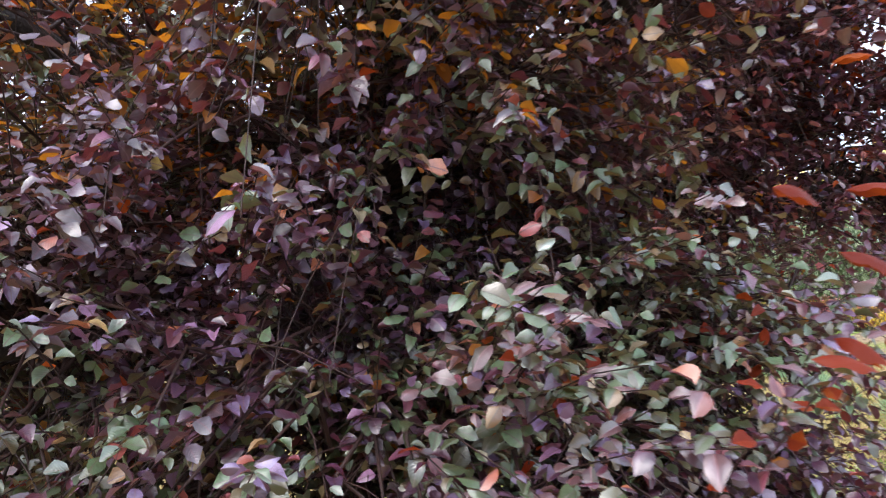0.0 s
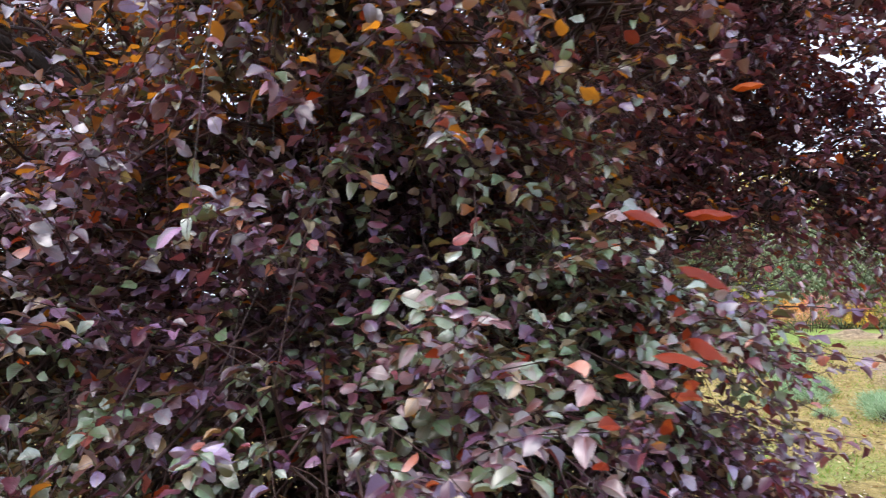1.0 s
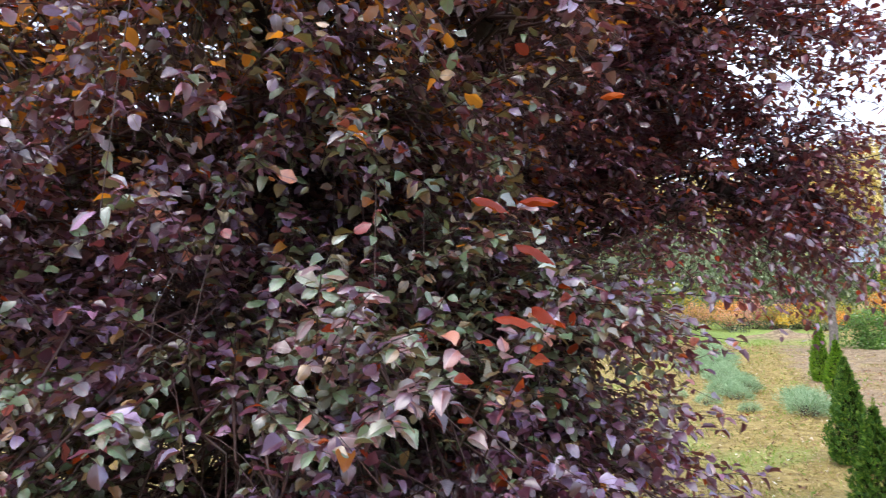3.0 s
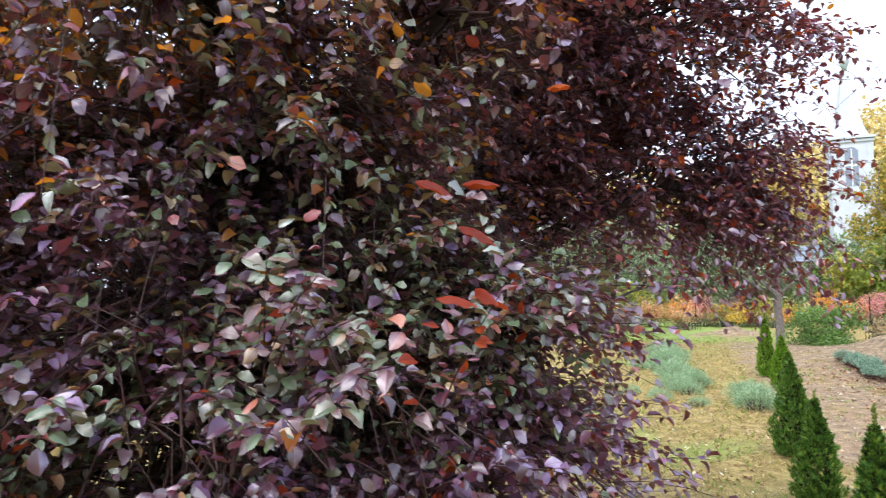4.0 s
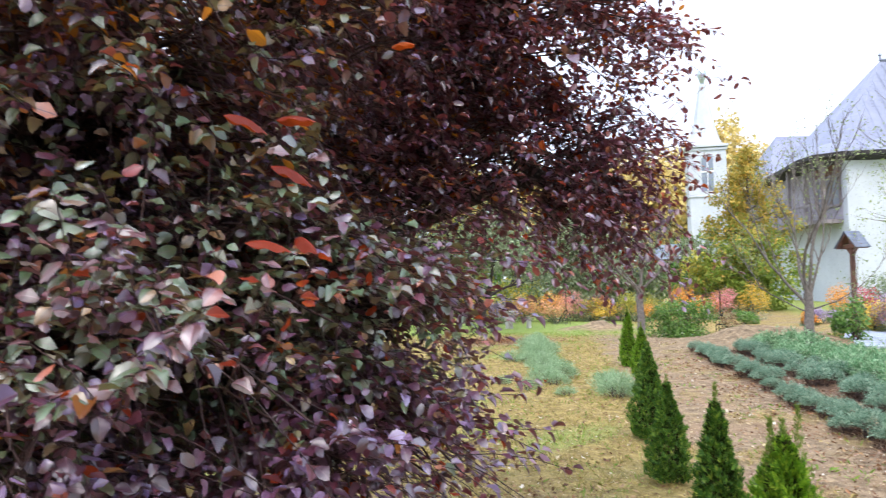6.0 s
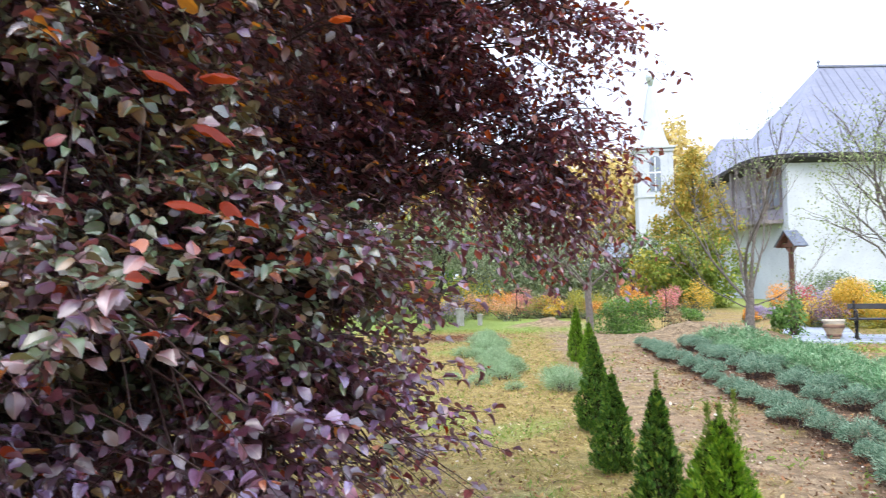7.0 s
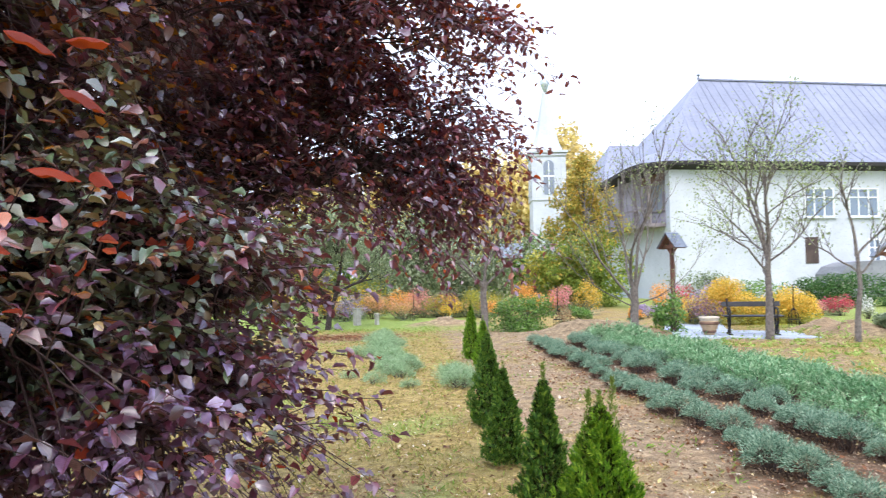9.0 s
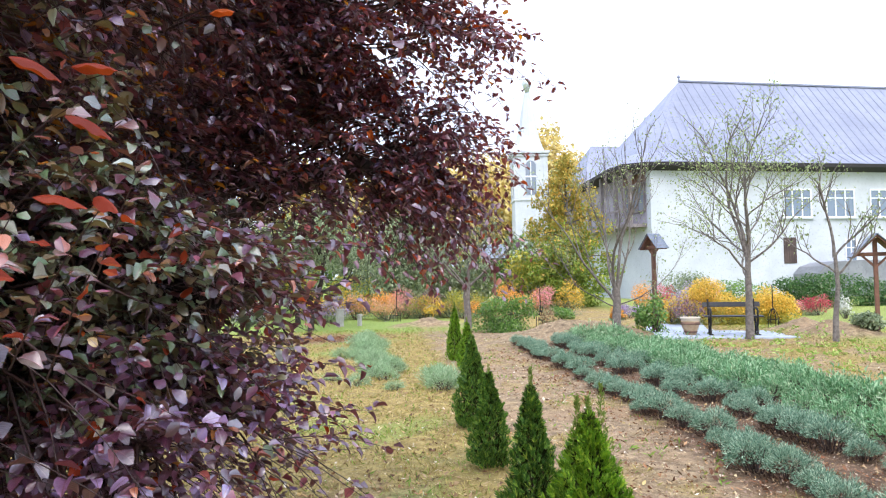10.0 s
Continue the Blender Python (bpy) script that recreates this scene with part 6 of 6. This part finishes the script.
def shelter(at, peak, half, turn, label, depth=0.55):
    s = thing("wayside_shelter", (*at, zz(*at)), label, "shelter", "small roofed posts", turn=turn)
    part("post", box_bm((0.09, 0.09, peak + 0.02), (0, 0, (peak - 0.1) / 2), 0.012), M_POST, s)
    part("crossbeam", box_bm((half * 1.9, 0.09, 0.09), (0, -0.012, peak - half * 0.85), 0.012), M_POST, s)
    for k in (-1, 1):
        a = radians(45) * k
        slope = half * 1.42
        part("roof_board", box_bm((slope, depth, 0.03), (0, 0, 0), 0.006, Matrix.Translation((k * half * 0.5, 0, peak - half * 0.5)) @ Matrix.Rotation(a, 4, "Y")), M_POST, s)
        part("roof_sheet", box_bm((slope + 0.06, depth + 0.06, 0.02), (0, 0, 0), 0.004, Matrix.Translation((k * (half * 0.5 + 0.02), 0, peak - half * 0.5 + 0.035)) @ Matrix.Rotation(a, 4, "Y")), M_SHINGLE, s, "slate-blue roofing")
        part("brace", box_bm((0.05, 0.05, half * 0.9), (0, 0, 0), 0.006, Matrix.Translation((k * half * 0.32, 0, peak - half * 1.15)) @ Matrix.Rotation(a, 4, "Y")), M_POST, s)
    return s


shelter((14.6, 13.3), 2.42, 0.34, -100, "red-brown wooden post with a small slate-blue gable roof", 0.32)
shelter((15.6, 22.0), 2.62, 0.48, 52, "far wooden post with a slate-blue gable roof", 0.8)
shelter((18.1, 9.72), 2.25, 0.5, -48, "red-brown timber shelter post with a gabled roof")


def plant_support(at, height, turn):
    s = thing("plant_support", (*at, zz(*at)), "dark wrought-iron plant support among the shrubs", "plant support", "iron plant supports", turn=turn)
    for k in range(4):
        a = k * math.pi / 2
        x, y = 0.13 * math.cos(a), 0.13 * math.sin(a)
        v, f = tubes([(np.array([(x, y, -0.05), (x, y, height * 0.28), (x * 0.5, y * 0.5, height * 0.4), (0.004 * math.cos(a), 0.004 * math.sin(a), height * 0.46)]), np.full(4, 0.009))], 6)
        part_np("prong", mesh_np("prong", v, f), M_IRON, s)
    v, f = tubes([(np.array([(0, 0, height * 0.4), (0, 0, height * 0.7), (0, 0, height)]), np.full(3, 0.012))], 6)
    part_np("rod", mesh_np("rod", v, f), M_IRON, s)
    ring = np.array([(0.13 * math.cos(a), 0.13 * math.sin(a), height * 0.2) for a in np.linspace(0, 2 * np.pi, 17)])
    v, f = tubes([(ring, np.full(17, 0.008))], 5)
    part_np("hoop", mesh_np("hoop", v, f), M_IRON, s)
    return s


plant_support((17.3, 11.9), 1.1, 10)
plant_support((13.52, 16.63), 1.1, 30)
plant_support((11.9, 22.6), 1.1, 50)


def stone_post(at, w, hh):
    s = thing("stone_post", (*at, zz(*at)), "short pale stone post on the green lawn", "post", "stone posts on the lawn", turn=20)
    part("shaft", box_bm((w, w, hh + 0.05), (0, 0, hh / 2 - 0.025), 0.015), M_STONE, s)
    part("cap", box_bm((w * 1.25, w * 1.25, 0.06), (0, 0, hh + 0.03), 0.015), M_STONE, s)


stone_post((9.41, 21.62), 0.18, 0.5)
stone_post((9.99, 21.39), 0.11, 0.3)

# ---- grass, weeds and fallen leaves ----
def in_view(g, n, r0, r1, a0=5, a1=78, power=1.0):
    r = r0 + (r1 - r0) * g.random(n) ** power
    a = np.radians(g.uniform(a0, a1, n))
    return 0.78 + r * np.sin(a), 0.03 + r * np.cos(a)


def cover():
    g = np.random.default_rng(31)
    x, y = in_view(g, 95000, 1.6, 21)
    s, w = along(x, y)
    lawn = (g.random(len(x)) > soil_at(x, y) * 1.05) & (wobble(x, y, 5.5, 3) + 0.6 * g.random(len(x)) > 0.0)
    x, y = x[lawn], y[lawn]
    z = height_at(x, y)
    pos = np.stack([x, y, z - 0.004], 1)
    ahead = np.concatenate([g.normal(0, 0.8, (len(x), 2)), g.uniform(0.2, 1.0, (len(x), 1))], 1)
    ln = g.uniform(0.025, 0.065, len(x)) * (1 + 0.03 * np.hypot(x, y))
    green = g.random(len(x)) < 0.12 + 0.5 * np.clip(wobble(x, y, 1.6, 7), 0, 1) + 0.6 * step01(along(x, y)[0], 13, 17)
    for name, m, mat, label in (("dry_grass", ~green, M_GRASS_DRY, "short dry straw-coloured lawn grass"), ("green_grass", green, M_GRASS_GREEN, "short green lawn grass")):
        me = leaf_mesh(name, SLIVER, pos[m], ahead[m], g.normal(size=(m.sum(), 3)), ln[m], ln[m] * 0.08, g)
        me.materials.append(mat)
        tagged(new(name, me), label, "grass", kind="stuff")
    x, y = in_view(g, 40000, 1.6, 20, power=1.35)
    z = height_at(x, y) + 0.01
    ln = 0.012 + 0.042 * g.random(len(x)) ** 3.0
    me = leaf_mesh("fallen_leaves", CURLED, np.stack([x, y, z], 1), np.concatenate([g.normal(size=(len(x), 2)), g.normal(0, 0.25, (len(x), 1))], 1), np.array([0, 0, 1.0]) + g.normal(0, 0.32, (len(x), 3)), ln, ln * g.uniform(0.15, 0.42, len(x)), g)
    me.materials.append(M_LITTER)
    tagged(new("fallen_leaves", me), "dry brown, yellow and pale fallen leaves on the ground", "leaves", kind="stuff")
    # a thicker drift under the plum tree and the apple tree
    a, r = g.uniform(0, 6.28, 13000), np.abs(g.normal(0, 0.62, 13000))
    big = g.random(13000) < 0.65
    x = np.where(big, 1.2 + 2.4 * r * np.cos(a), 7.1 + 1.9 * r * np.cos(a))
    y = np.where(big, 2.8 + 2.2 * r * np.sin(a), 17.1 + 1.0 * r * np.sin(a))
    ln = np.where(big, 0.02, 0.03) + 0.035 * g.random(13000)
    me = leaf_mesh("leaf_drift", SLIVER, np.stack([x, y, height_at(x, y) + 0.012], 1), np.concatenate([g.normal(size=(13000, 2)), g.normal(0, 0.25, (13000, 1))], 1), np.array([0, 0, 1.0]) + g.normal(0, 0.45, (13000, 3)), ln, ln * 0.3, g)
    me.materials.append(M_DRIFT)
    tagged(new("leaf_drift", me), "red-brown fallen leaves drifted under the trees", "leaves", kind="stuff")
    # brown leaves blown against the lavender
    n = 7000
    sw = np.stack([g.uniform(-3.0, 10, n), g.normal(0.1, 0.6, n)], 1)
    x, y = (ROW_AT + sw[:, :1] * ROW_U + sw[:, 1:] * ROW_V).T
    keep = wobble(x, y, 4.1, 2.5) + 0.5 * g.random(n) > 0.1
    x, y = x[keep], y[keep]
    ln = 0.018 + 0.04 * g.random(len(x)) ** 2
    me = leaf_mesh("leaf_drift", CURLED, np.stack([x, y, height_at(x, y) + 0.012], 1), np.concatenate([g.normal(size=(len(x), 2)), g.normal(0, 0.25, (len(x), 1))], 1), np.array([0, 0, 1.0]) + g.normal(0, 0.4, (len(x), 3)), ln, ln * g.uniform(0.12, 0.4, len(x)), g)
    me.materials.append(M_DRIFT)
    tagged(new("leaf_drift", me), "brown fallen leaves blown against the lavender", "leaves", kind="stuff")
    # sparse tufts between the path and the lavender
    n = 1300
    sw = np.stack([g.uniform(-2.5, 10, n), -0.55 + 0.5 * g.normal(size=n)], 1)
    x, y = (ROW_AT + sw[:, :1] * ROW_U + sw[:, 1:] * ROW_V).T
    keep = (wobble(x, y, 3.7, 1.5) > 0.15) & (sw[:, 1] < 0.0)
    x, y = x[keep], y[keep]
    ln = g.uniform(0.03, 0.08, len(x))
    me = leaf_mesh("path_weeds", SLIVER, np.stack([x, y, height_at(x, y)], 1), np.concatenate([g.normal(0, 0.8, (len(x), 2)), g.uniform(0.2, 1.0, (len(x), 1))], 1), g.normal(size=(len(x), 3)) + (0, 0, 1), ln, ln * 0.14, g)
    me.materials.append(M_GRASS_GREEN)
    tagged(new("path_weeds", me), "sparse green weeds along the garden path", "weeds", kind="stuff")
    # crumbs of earth on the bare soil
    x, y = in_view(g, 9000, 1.6, 15, 25, 78)
    bare = soil_at(x, y) > 0.5
    x, y = x[bare], y[bare]
    ln = 0.008 + 0.022 * g.random(len(x)) ** 2
    tetra = (np.array([(0, 0, -0.3), (1, 0.1, -0.2), (0.4, 0.9, -0.25), (0.1, -0.9, -0.2), (0.45, 0.0, 0.6)]), np.array([[1, 2, 4], [2, 0, 4], [0, 3, 4], [3, 1, 4]]), np.zeros((0, 4), int), np.zeros((5, 2)))
    a = g.uniform(0, 6.28, len(x))
    me = leaf_mesh("earth_crumbs", [tetra], np.stack([x, y, height_at(x, y)], 1), np.stack([np.cos(a), np.sin(a), 0 * a], 1), np.array([0, 0, 1.0]) + g.normal(0, 0.3, (len(x), 3)), ln, ln * 0.6, g)
    me.materials.append(M_SOILHEAP)
    tagged(new("earth_crumbs", me), "small crumbs of brown garden soil", "soil", kind="stuff")
    # low weeds beyond the herb bed
    n = 7000
    sw = np.stack([g.uniform(-2, 13, n), g.uniform(3.2, 7.0, n)], 1)
    x, y = (ROW_AT + sw[:, :1] * ROW_U + sw[:, 1:] * ROW_V).T
    keep = wobble(x, y, 3.4, 5) + 0.2 * g.normal(size=n) < -0.18
    x, y = x[keep], y[keep]
    ln = g.uniform(0.05, 0.12, len(x))
    me = leaf_mesh("low_weeds", OVAL, np.stack([x, y, height_at(x, y)], 1), np.concatenate([g.normal(0, 0.8, (len(x), 2)), g.uniform(0.1, 0.9, (len(x), 1))], 1), np.array([0, 0, 1.0]) + g.normal(0, 0.4, (len(x), 3)), ln, ln * 0.2, g)
    me.materials.append(M_WEED)
    tagged(new("low_weeds", me), "low green weeds on the bare soil", "weeds", kind="stuff")


cover()
